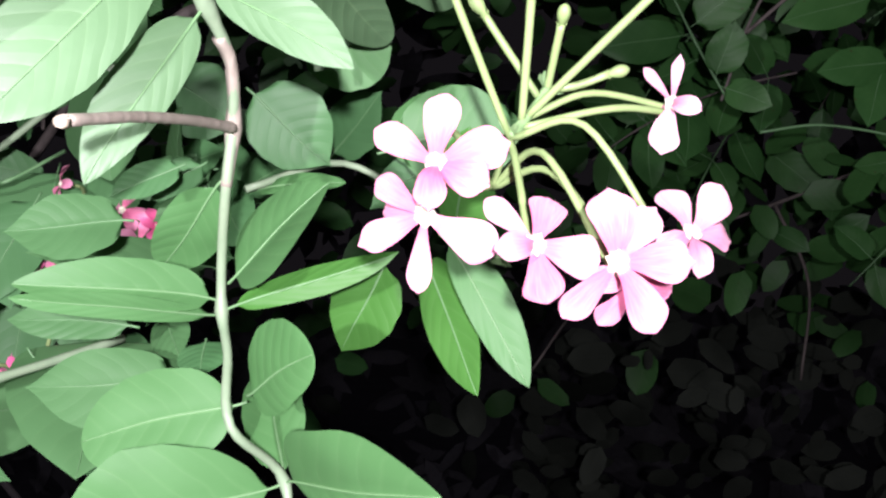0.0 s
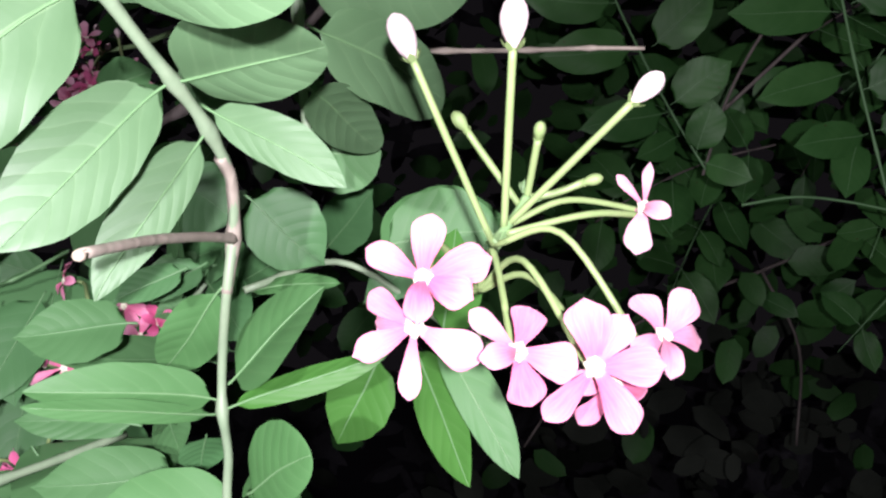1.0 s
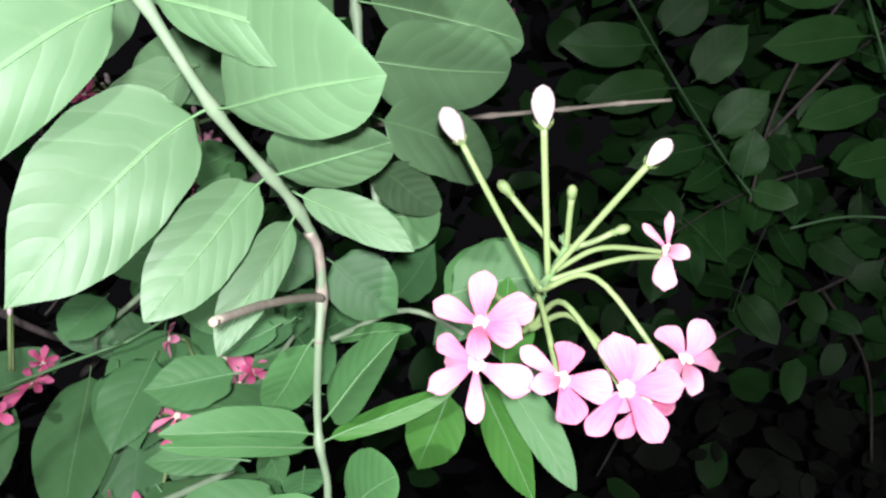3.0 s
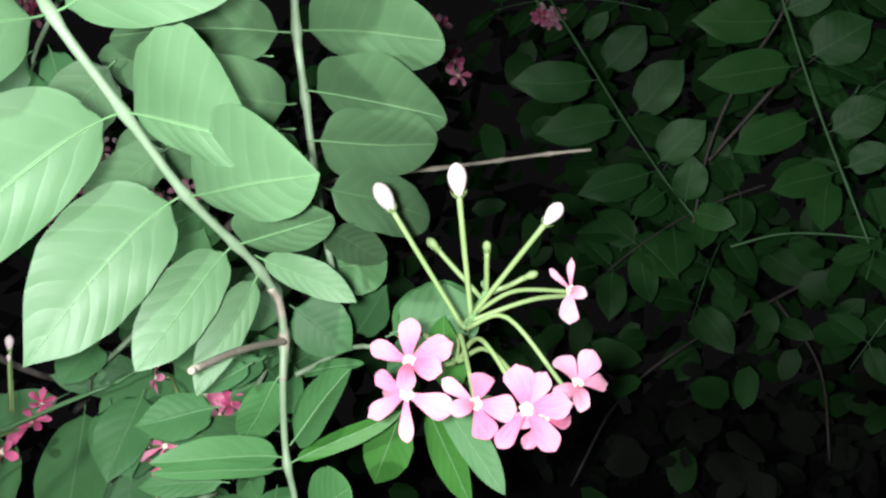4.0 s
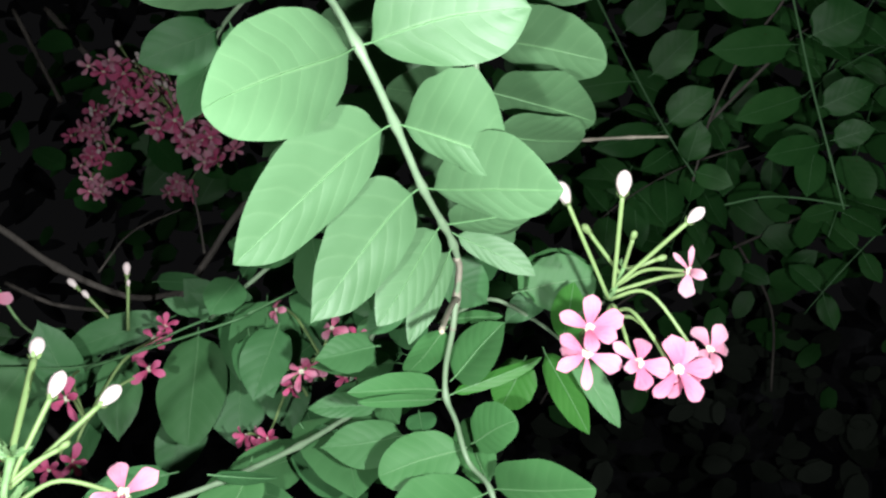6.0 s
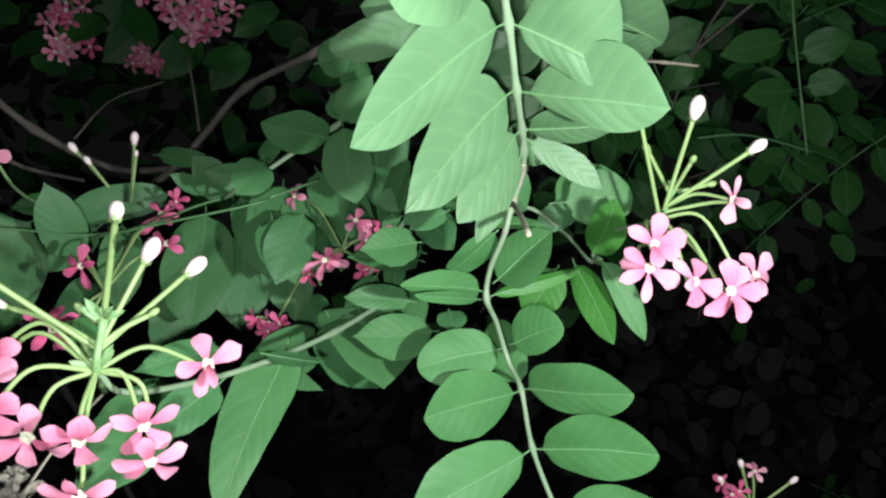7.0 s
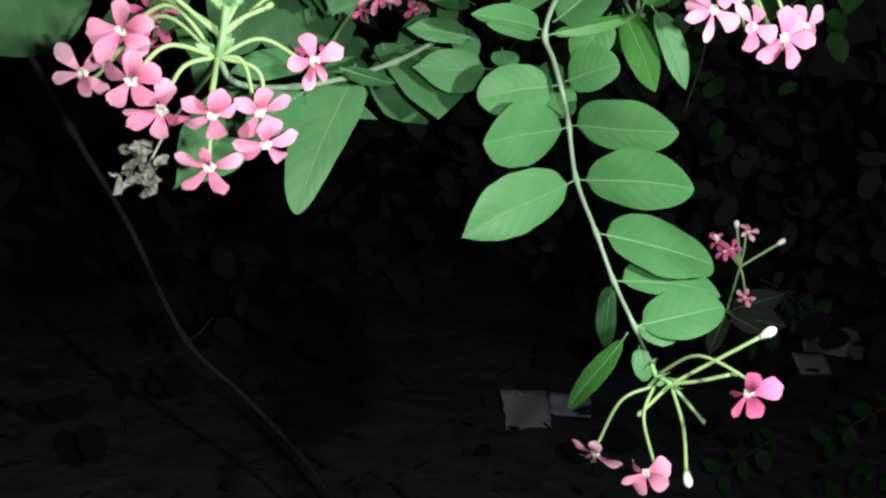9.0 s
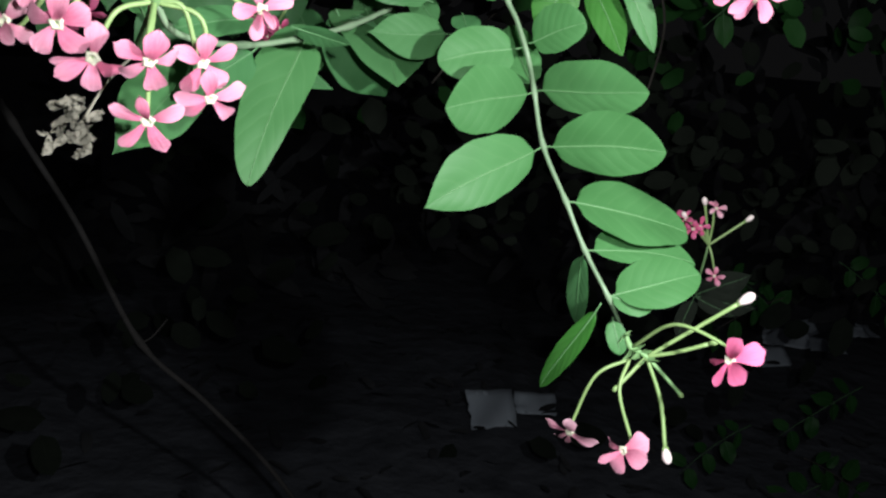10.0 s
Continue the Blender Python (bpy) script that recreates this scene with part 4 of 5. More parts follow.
bud(drooping, (0.0095, 0.2250, 1.2109), (0.0560, 0.2026, 1.2589), 0.0110)
bud(drooping, (0.0095, 0.2250, 1.2109), (0.0403, 0.2029, 1.2301), 0.0065, green=True, out=(0, 0, -0.03))
bud(drooping, (0.0095, 0.2250, 1.2109), (0.0234, 0.2024, 1.1544), 0.0105, out=(0.06, 0, 0))
bud(drooping, (0.0095, 0.2250, 1.2109), (-0.0095, 0.2200, 1.1905), 0.0060, green=True)
bud(drooping, (0.0095, 0.2250, 1.2109), (0.0337, 0.2200, 1.1885), 0.0060, green=True)
bracts(drooping, (0.0095, 0.2250, 1.2109), (0.60, -0.20, -0.60), 10, 0.010, 80)
bracts(drooping, (0.0050, 0.2262, 1.2130), (0.30, -0.60, -0.40), 6, 0.008, 70)
bracts(drooping, (0.0007, 0.2280, 1.2149), (0.60, -0.20, -0.60), 8, 0.009, 80)
bracts(drooping, (-0.0040, 0.2310, 1.2220), (0.60, -0.20, -0.60), 5, 0.008, 70)

middle = thing("creeper_branch", (-0.2068, 0.4500, 1.4946), "leafy creeper branch in shade behind, dark green oval leaves", "branch")
stem(middle, [(-0.1635, 0.4300, 1.5364), (-0.1823, 0.4250, 1.5150), (-0.2052, 0.4200, 1.4991), (-0.2265, 0.4200, 1.4831), (-0.2487, 0.4250, 1.4696), (-0.2663, 0.4500, 1.4597)], 0.00190, 0.00150, knots=((-0.1823, 0.4250, 1.5150), (-0.2052, 0.4200, 1.4991), (-0.2487, 0.4250, 1.4696)))
stem(middle, [(-0.4492, 0.4200, 1.4353), (-0.4008, 0.4200, 1.4320), (-0.3525, 0.4200, 1.4302), (-0.3097, 0.4250, 1.4406), (-0.2853, 0.4400, 1.4530), (-0.2606, 0.4600, 1.4631)], 0.00080, 0.00100, mat=DIMRIB, sides=6)
stem(middle, [(-0.1916, 0.4054, 1.4744), (-0.1960, 0.4066, 1.4728), (-0.2248, 0.4143, 1.4620), (-0.2390, 0.4010, 1.4551), (-0.3474, 0.4110, 1.4287)], 0.00085, 0.00095, mat=DIMRIB, sides=6, knots=((-0.2248, 0.4143, 1.4620),))
leaf(middle, (-0.4047, 0.4600, 1.4435), (-0.4823, 0.4400, 1.3466), (0.24, -0.97, 0.01), 0.083, mat=MIDLEAF, fold=0.2)
leaf(middle, (-0.3122, 0.5000, 1.4650), (-0.4077, 0.4800, 1.4398), (0.21, -0.98, -0.03), 0.029, mat=DEEP)
leaf(middle, (-0.3688, 0.4900, 1.4376), (-0.4151, 0.4700, 1.3985), (0.20, -0.95, 0.25), 0.033, mat=DEEP)
leaf(middle, (-0.3486, 0.4700, 1.4430), (-0.3406, 0.4500, 1.3704), (0.46, -0.84, 0.28), 0.034, mat=MIDLEAF, fold=0.3)
leaf(middle, (-0.2851, 0.4753, 1.4541), (-0.2882, 0.4544, 1.3640), (0.03, -0.97, 0.23), 0.0547, mat=MIDLEAF, fold=0.12, shape=(0.10, 0.85, 0.003, -0.03))
leaf(middle, (-0.2683, 0.5000, 1.4598), (-0.2999, 0.4800, 1.4923), (0.39, -0.90, -0.17), 0.029, mat=DEEP)
leaf(middle, (-0.2332, 0.4700, 1.4669), (-0.2815, 0.4500, 1.4837), (0.31, -0.93, -0.20), 0.023, mat=DEEP)
leaf(middle, (-0.2231, 0.4566, 1.4765), (-0.2222, 0.4228, 1.4014), (0.37, -0.85, 0.39), 0.0533, mat=DEEP, fold=0.3, shape=(0.31, 0.73, 0.019, -0.04))
leaf(middle, (-0.2350, 0.5000, 1.4483), (-0.2132, 0.4800, 1.3652), (0.29, -0.91, 0.29), 0.045, mat=DEEP)
leaf(middle, (-0.2598, 0.4900, 1.4411), (-0.2516, 0.4700, 1.3566), (0.31, -0.92, 0.25), 0.050, mat=DEEP)
leaf(middle, (-0.1814, 0.4100, 1.5045), (-0.2287, 0.3822, 1.5112), (0.32, -0.70, -0.63), 0.0342, mat=MIDLEAF, fold=0.2, shape=(0.36, 0.82, 0.000, 0.01))
leaf(middle, (-0.1772, 0.4100, 1.5167), (-0.1646, 0.3954, 1.4591), (-0.00, -0.97, 0.24), 0.0353, mat=MIDLEAF, shape=(0.36, 0.87, -0.002, 0.01))
leaf(middle, (-0.1820, 0.4200, 1.5159), (-0.1557, 0.4000, 1.5488), (0.01, -0.85, -0.53), 0.026, mat=MIDLEAF)
leaf(middle, (-0.2003, 0.4600, 1.4871), (-0.1753, 0.4400, 1.4454), (-0.00, -0.90, 0.43), 0.029, mat=DEEP)
leaf(middle, (-0.1824, 0.5000, 1.4865), (-0.1623, 0.4800, 1.4215), (-0.04, -0.96, 0.28), 0.033, mat=DEEP)
leaf(middle, (-0.1413, 0.4200, 1.4440), (-0.1294, 0.3859, 1.4909), (-0.81, -0.56, -0.20), 0.0254, mat=MIDLEAF, shape=(0.29, 0.83, -0.061, 0.12))
leaf(middle, (-0.1348, 0.4300, 1.4417), (-0.1511, 0.4100, 1.4629), (0.69, -0.71, -0.14), 0.019, mat=DEEP)
leaf(middle, (-0.1219, 0.4000, 1.4583), (-0.0955, 0.3800, 1.4303), (-0.30, -0.89, 0.35), 0.027, mat=DEEP)
leaf(middle, (-0.1641, 0.5200, 1.5018), (-0.1392, 0.5000, 1.4493), (0.13, -0.90, 0.41), 0.030, mat=DEEP)
leaf(middle, (-0.1147, 0.4000, 1.4200), (-0.1646, 0.3321, 1.4237), (0.76, -0.54, 0.37), 0.019, mat=MIDLEAF, fold=0.3)
leaf(middle, (-0.1132, 0.4200, 1.4252), (-0.1474, 0.4000, 1.4350), (0.51, -0.86, 0.01), 0.015, mat=DEEP)
leaf(middle, (-0.1348, 0.3900, 1.4245), (-0.1362, 0.3700, 1.3964), (0.08, -0.81, 0.58), 0.015, mat=MIDLEAF)
leaf(middle, (-0.1463, 0.4000, 1.4125), (-0.1687, 0.3800, 1.3828), (0.08, -0.85, 0.51), 0.015, mat=MIDLEAF)
leaf(middle, (-0.1612, 0.3850, 1.3930), (-0.1365, 0.3258, 1.3443), (0.26, -0.55, 0.80), 0.0655, mat=MIDLEAF, shape=(0.51, 0.52, -0.023, -0.01))
leaf(middle, (-0.1638, 0.3800, 1.3812), (-0.1867, 0.3600, 1.3787), (0.53, -0.67, 0.53), 0.015, mat=DEEP)
leaf(middle, (-0.1287, 0.3750, 1.4041), (-0.1146, 0.3550, 1.3833), (-0.34, -0.78, 0.52), 0.018, mat=MIDLEAF)
leaf(middle, (-0.2333, 0.3700, 1.3478), (-0.1773, 0.3500, 1.3405), (-0.28, -0.91, 0.31), 0.014, mat=DEEP, fold=0.4)
leaf(middle, (-0.1814, 0.4000, 1.3623), (-0.2248, 0.3345, 1.3594), (0.81, -0.55, 0.19), 0.034, mat=MIDLEAF)
leaf(middle, (-0.2112, 0.5000, 1.3909), (-0.1809, 0.4800, 1.3357), (-0.07, -0.95, 0.30), 0.034, mat=DEEP)
leaf(middle, (-0.4806, 0.5600, 1.4541), (-0.5420, 0.5400, 1.4655), (0.32, -0.95, 0.06), 0.026, mat=DIMFAR)
leaf(middle, (-0.4115, 0.5400, 1.4539), (-0.4543, 0.5200, 1.4447), (0.36, -0.89, 0.27), 0.020, mat=DIMFAR)
leaf(middle, (-0.4989, 0.5200, 1.4404), (-0.5503, 0.5000, 1.3970), (0.26, -0.96, 0.13), 0.056, mat=DEEP)
leaf(middle, (-0.2976, 0.5200, 1.3981), (-0.3292, 0.5000, 1.3307), (0.43, -0.90, 0.06), 0.040, mat=DEEP)
leaf(middle, (-0.3757, 0.5000, 1.3989), (-0.4001, 0.4800, 1.3430), (0.13, -0.95, 0.28), 0.028, mat=DEEP)
leaf(middle, (-0.1834, 0.5200, 1.4583), (-0.2063, 0.5000, 1.4151), (0.27, -0.92, 0.28), 0.029, mat=DEEP)
leaf(middle, (-0.2873, 0.5000, 1.4643), (-0.3156, 0.4800, 1.4776), (0.52, -0.84, -0.17), 0.014, mat=DEEP)
leaf(middle, (-0.2415, 0.4500, 1.4884), (-0.2212, 0.4300, 1.5046), (-0.54, -0.79, -0.30), 0.015, mat=DEEP)
leaf(middle, (-0.3705, 0.4400, 1.4064), (-0.3846, 0.4200, 1.4671), (0.46, -0.87, -0.18), 0.033, mat=DEEP)
leaf(middle, (-0.1875, 0.4500, 1.4368), (-0.2027, 0.4300, 1.4239), (0.62, -0.68, 0.40), 0.0242, mat=DEEP)
leaf(middle, (-0.1512, 0.4200, 1.4613), (-0.1131, 0.4000, 1.4758), (-0.47, -0.88, 0.02), 0.019, mat=DEEP)
leaf(middle, (-0.2568, 0.4600, 1.4679), (-0.2301, 0.4400, 1.4023), (0.03, -0.95, 0.30), 0.028, mat=DEEP)
leaf(middle, (-0.2015, 0.4700, 1.4622), (-0.1502, 0.4500, 1.4333), (0.02, -0.79, 0.62), 0.0305, mat=DEEP)
leaf(middle, (-0.1248, 0.4400, 1.4585), (-0.0793, 0.4200, 1.4727), (-0.44, -0.89, 0.15), 0.025, mat=DEEP)
leaf(middle, (-0.0717, 0.4200, 1.4719), (-0.0432, 0.4000, 1.4975), (-0.35, -0.89, -0.31), 0.026, mat=DEEP)
leaf(middle, (-0.3399, 0.5200, 1.4944), (-0.2857, 0.5000, 1.4928), (-0.35, -0.93, -0.09), 0.016, mat=DEEP)
leaf(middle, (-0.1891, 0.4600, 1.4586), (-0.2151, 0.4500, 1.3994), (0.12, -0.98, 0.13), 0.0457, mat=DEEP)
leaf(middle, (-0.2229, 0.4000, 1.4511), (-0.2032, 0.3847, 1.4022), (0.17, -0.92, 0.36), 0.0328, mat=DEEP)
leaf(middle, (-0.1021, 0.3281, 1.4565), (-0.1273, 0.3200, 1.4436), (0.16, -0.95, 0.28), 0.0132, mat=DEEP)
leaf(middle, (-0.1067, 0.3600, 1.4619), (-0.1306, 0.3500, 1.4454), (0.24, -0.94, 0.23), 0.0156, mat=DEEP)
leaf(middle, (-0.2277, 0.4000, 1.4877), (-0.2429, 0.3800, 1.4614), (0.34, -0.83, 0.44), 0.0278, mat=DEEP)
leaf(middle, (-0.1995, 0.4000, 1.4549), (-0.2170, 0.3800, 1.4025), (0.23, -0.93, 0.28), 0.0336, mat=DEEP)
leaf(middle, (-0.1001, 0.3450, 1.3932), (-0.0961, 0.3300, 1.3805), (-0.03, -0.65, 0.76), 0.0191, mat=DEEP)
leaf(middle, (-0.1204, 0.3329, 1.3977), (-0.1655, 0.3242, 1.4024), (0.21, -0.93, 0.29), 0.0162, mat=MIDLEAF)
leaf(middle, (-0.1054, 0.3400, 1.3793), (-0.1593, 0.3250, 1.3735), (0.20, -0.88, 0.43), 0.0304, mat=MIDLEAF)
leaf(middle, (-0.1184, 0.3225, 1.4356), (-0.1558, 0.3044, 1.4300), (0.35, -0.85, 0.40), 0.0251, mat=MIDLEAF, fold=0.25)
leaf(middle, (-0.1320, 0.4100, 1.4514), (-0.1468, 0.4000, 1.4413), (0.05, -0.98, 0.1), 0.0120, mat=MIDLEAF)
leaf(middle, (-0.1208, 0.4100, 1.4662), (-0.1527, 0.4000, 1.4608), (0.05, -0.98, 0.1), 0.0180, mat=MIDLEAF)
leaf(middle, (-0.1894, 0.4400, 1.5411), (-0.1659, 0.4300, 1.5237), (0.05, -0.98, 0.1), 0.0300, mat=MIDLEAF)
leaf(middle, (-0.1820, 0.4400, 1.5582), (-0.1573, 0.4300, 1.5476), (0.05, -0.98, 0.1), 0.0240, mat=MIDLEAF)
leaf(middle, (-0.2010, 0.4400, 1.5610), (-0.1682, 0.4400, 1.5737), (0.05, -0.98, 0.1), 0.0300, mat=MIDLEAF)
leaf(middle, (-0.1631, 0.4500, 1.5194), (-0.1284, 0.4600, 1.4972), (0.05, -0.98, 0.1), 0.0400, mat=DEEP)
stem(middle, [(-0.1228, 0.4000, 1.4570), (-0.1375, 0.4050, 1.4375), (-0.1503, 0.4100, 1.4153), (-0.1594, 0.4050, 1.4007), (-0.1698, 0.3900, 1.3829), (-0.1740, 0.3700, 1.3744)], 0.00150, 0.00140, knots=((-0.1375, 0.4050, 1.4375), (-0.1594, 0.4050, 1.4007),))

rosette = thing("flower_cluster", (-0.1732, 0.4100, 1.4260), "dim deep-pink flower cluster among the rear leaves", "flower", group="flower clusters")
stem(rosette, [(-0.1523, 0.4100, 1.4152), (-0.1631, 0.4200, 1.4206), (-0.1732, 0.4100, 1.4260)], 0.00140, 0.00120, mat=SEPAL, name="peduncle", knots=((-0.1631, 0.4200, 1.4206),))
flower(rosette, (-0.1732, 0.4100, 1.4260), (-0.1648, 0.4078, 1.4473), (0.10, -0.97, 0.20), 0.0105, 0, mat=PINK, lift=0.7, out=(0, 0, 0.15), petals=((0.0041, 0.0026, 0.0087, 0.59), (0.0126, 0.0002, -0.0028, 0.49), (0.0068, -0.0001, -0.0095, 0.51), (-0.0066, -0.0028, -0.0071, 0.59), (-0.0071, 0.0073, 0.0027, 0.52)))
flower(rosette, (-0.1732, 0.4100, 1.4260), (-0.2117, 0.4392, 1.4634), (-0.62, -0.78, 0.10), 0.0115, 20, mat=PINK, lift=0.7, out=(0, 0, 0.15), petals=((0.0039, -0.0030, 0.0095, 0.50), (0.0086, -0.0076, -0.0008, 0.47), (-0.0020, 0.0017, -0.0109, 0.48), (-0.0066, 0.0035, -0.0066, 0.54), (-0.0044, 0.0087, 0.0061, 0.39)))
flower(rosette, (-0.1732, 0.4100, 1.4260), (-0.1842, 0.3918, 1.4190), (-0.10, -0.97, 0.20), 0.0120, 40, mat=PINK, lift=0.7, out=(0, 0, 0.15), petals=((-0.0093, 0.0030, 0.0051, 0.41), (-0.0163, -0.0021, -0.0070, 0.23), (-0.0032, -0.0015, -0.0144, 0.34), (0.0116, -0.0007, -0.0027, 0.45), (0.0038, 0.0044, 0.0093, 0.45)))
flower(rosette, (-0.1732, 0.4100, 1.4260), (-0.2266, 0.4300, 1.3697), (-0.41, -0.86, -0.32), 0.0118, 10, mat=PINK, lift=0.7, out=(0, 0, 0.15))
flower(rosette, (-0.1732, 0.4100, 1.4260), (-0.1580, 0.4100, 1.4336), (0.50, -0.83, -0.25), 0.0118, 0, mat=PINK, lift=0.7, out=(0, 0, 0.15))
flower(rosette, (-0.1732, 0.4100, 1.4260), (-0.1785, 0.4000, 1.4214), (0.22, -0.86, -0.45), 0.0118, 50, mat=PINK, lift=0.7, out=(0, 0, 0.15))
flower(rosette, (-0.1951, 0.4270, 1.4108), (-0.2011, 0.4050, 1.4208), (-0.4, -0.9, 0.1), 0.0105, 10, mat=ROSE, lift=0.8, out=(0, 0.2, 0.1))
flower(rosette, (-0.1746, 0.4220, 1.4105), (-0.1806, 0.4000, 1.4205), (0.2, -0.9, -0.2), 0.0105, 40, mat=ROSE, lift=0.8, out=(0, 0.2, 0.1))
flower(rosette, (-0.1901, 0.4320, 1.3987), (-0.1961, 0.4100, 1.4087), (-0.2, -0.9, -0.6), 0.0105, 0, mat=ROSE, lift=0.8, out=(0, 0.2, 0.1))
flower(rosette, (-0.2272, 0.4420, 1.3641), (-0.2332, 0.4200, 1.3741), (-0.5, -0.9, -0.2), 0.0105, 20, mat=ROSE, lift=0.8, out=(0, 0.2, 0.1))
flower(rosette, (-0.2115, 0.4420, 1.3612), (-0.2175, 0.4200, 1.3712), (0.3, -0.9, 0.2), 0.0105, 55, mat=ROSE, lift=0.8, out=(0, 0.2, 0.1))
flower(rosette, (-0.1415, 0.4270, 1.4289), (-0.1475, 0.4050, 1.4389), (0.5, -0.9, 0.3), 0.0105, 30, mat=ROSE, lift=0.8, out=(0, 0.2, 0.1))
flower(rosette, (-0.1506, 0.4320, 1.4034), (-0.1566, 0.4100, 1.4134), (0.1, -0.9, -0.3), 0.0105, 0, mat=ROSE, lift=0.8, out=(0, 0.2, 0.1))
flower(rosette, (-0.2201, 0.4470, 1.3547), (-0.2261, 0.4250, 1.3647), (0, -0.9, -0.5), 0.0105, 33, mat=ROSE, lift=0.8, out=(0, 0.2, 0.1))
bracts(rosette, (-0.1732, 0.4100, 1.4260), (0, -0.3, 1), 6, 0.009)

spray = thing("flower_cluster", (-0.3223, 0.3600, 1.3960), "deep-pink flowers half hidden behind a brighter cluster", "flower", group="flower clusters")
stem(spray, [(-0.3677, 0.5000, 1.4349), (-0.3500, 0.4600, 1.4130), (-0.3223, 0.3600, 1.3960)], 0.00140, 0.00100, mat=SEPAL, name="peduncle")
flower(spray, (-0.3223, 0.3600, 1.3960), (-0.3448, 0.3799, 1.4107), (0.00, -0.98, -0.20), 0.0145, 0, mat=ROSE, lift=0.7, out=(0, 0, 0.1), petals=((0.0017, 0.0014, 0.0149, 0.54), (-0.0119, 0.0069, 0.0047, 0.41), (-0.0115, -0.0004, -0.0070, 0.48), (0.0055, -0.0001, -0.0170, 0.33), (0.0113, -0.0086, 0.0028, 0.35)))
flower(spray, (-0.3223, 0.3600, 1.3960), (-0.3149, 0.4602, 1.4466), (0.40, -0.91, 0.10), 0.0150, 20, mat=ROSE, lift=0.7, out=(0, 0, 0.1), petals=((0.0103, 0.0059, 0.0109, 0.43), (-0.0106, 0.0052, 0.0093, 0.37), (-0.0142, -0.0096, -0.0156, 0.34), (0.0098, -0.0071, -0.0088, 0.37), (0.0130, 0.0017, -0.0008, 0.35)))
flower(spray, (-0.3223, 0.3600, 1.3960), (-0.3327, 0.3600, 1.3707), (0.64, -0.75, -0.19), 0.0125, 0, mat=ROSE, lift=0.7, out=(0, 0, 0.1))
flower(spray, (-0.3223, 0.3600, 1.3960), (-0.3480, 0.3600, 1.3665), (0.16, -0.99, 0.06), 0.0125, 30, mat=ROSE, lift=0.7, out=(0, 0, 0.1))
flower(spray, (-0.3223, 0.3600, 1.3960), (-0.3917, 0.4600, 1.4283), (-0.69, -0.72, 0.08), 0.0125, 0, mat=ROSE, lift=0.7, out=(0, 0, 0.1))
flower(spray, (-0.3223, 0.3600, 1.3960), (-0.3021, 0.4500, 1.4558), (0.57, -0.71, 0.42), 0.0125, 0, mat=ROSE, lift=0.7, out=(0, 0, 0.1))
flower(spray, (-0.3223, 0.3600, 1.3960), (-0.2939, 0.3985, 1.4266), (0.20, -0.97, 0.10), 0.0140, 10, mat=ROSE, lift=0.7, out=(0, 0, 0.1), petals=((-0.0109, 0.0045, 0.0075, 0.42), (-0.0105, -0.0076, -0.0097, 0.41), (0.0111, -0.0071, 0.0048, 0.36), (0.0124, -0.0038, -0.0054, 0.42), (-0.0095, 0.0075, -0.0070, 0.42)))
bud(spray, (-0.3441, 0.4800, 1.4544), (-0.3395, 0.4700, 1.5092), 0.0115)
bud(spray, (-0.3427, 0.4750, 1.4544), (-0.3363, 0.4650, 1.4948), 0.006)
bud(spray, (-0.3645, 0.4900, 1.4657), (-0.3934, 0.4800, 1.4995), 0.011)
bud(spray, (-0.3629, 0.4850, 1.4657), (-0.3793, 0.4750, 1.4890), 0.009)

tuft = thing("flower_cluster", (-0.4744, 0.5000, 1.5158), "pink flowers on a leafy shoot at the edge", "flower", group="flower clusters")
stem(tuft, [(-0.4188, 0.5200, 1.4460), (-0.4440, 0.5000, 1.4649), (-0.4744, 0.5000, 1.5158)], 0.00140, 0.00120, mat=SEPAL, name="peduncle")
flower(tuft, (-0.4744, 0.5000, 1.5158), (-0.4413, 0.4485, 1.4863), (0.21, -0.98, -0.05), 0.0155, 10, mat=PINK, out=(0, 0, 0.25), petals=((0.0052, 0.0013, 0.0157, 0.56), (0.0166, 0.0068, -0.0009, 0.60), (0.0029, 0.0015, -0.0165, 0.58), (-0.0135, -0.0021, -0.0054, 0.67), (-0.0127, 0.0054, 0.0071, 0.51)))
flower(tuft, (-0.4744, 0.5000, 1.5158), (-0.4811, 0.4496, 1.4816), (0.10, -0.99, -0.10), 0.0155, 30, mat=PINK, out=(0, 0, 0.25), petals=((0.0117, -0.0067, 0.0076, 0.71), (0.0129, -0.0055, -0.0066, 0.71), (-0.0025, 0.0033, -0.0140, 0.62), (-0.0127, -0.0064, -0.0069, 0.64), (-0.0075, -0.0010, 0.0129, 0.67)))
flower(tuft, (-0.4744, 0.5000, 1.5158), (-0.4853, 0.5000, 1.4925), (0.05, -0.84, 0.54), 0.0150, 0, mat=ROSE, out=(0, 0, 0.25))
bud(tuft, (-0.4744, 0.5000, 1.5158), (-0.4773, 0.5000, 1.5318), 0.0080, green=True)

brush = thing("bare_twigs", (-0.3498, 0.6200, 1.4885), "bare brown forked twigs behind the leaves", "twig")
stem(brush, [(-0.0858, 0.6000, 1.7021), (-0.1412, 0.6000, 1.6452), (-0.2173, 0.6000, 1.6001), (-0.2798, 0.6000, 1.5652), (-0.3186, 0.6100, 1.5220), (-0.3498, 0.6200, 1.4885), (-0.3963, 0.6400, 1.4573)], 0.00320, 0.00360, mat=TWIG, name="twig", knots=((-0.2173, 0.6000, 1.6001), (-0.2798, 0.6000, 1.5652),))
stem(brush, [(-0.3240, 0.6100, 1.5238), (-0.3308, 0.6200, 1.5532), (-0.3407, 0.6300, 1.5936)], 0.00140, 0.00100, mat=TWIG, name="twig")
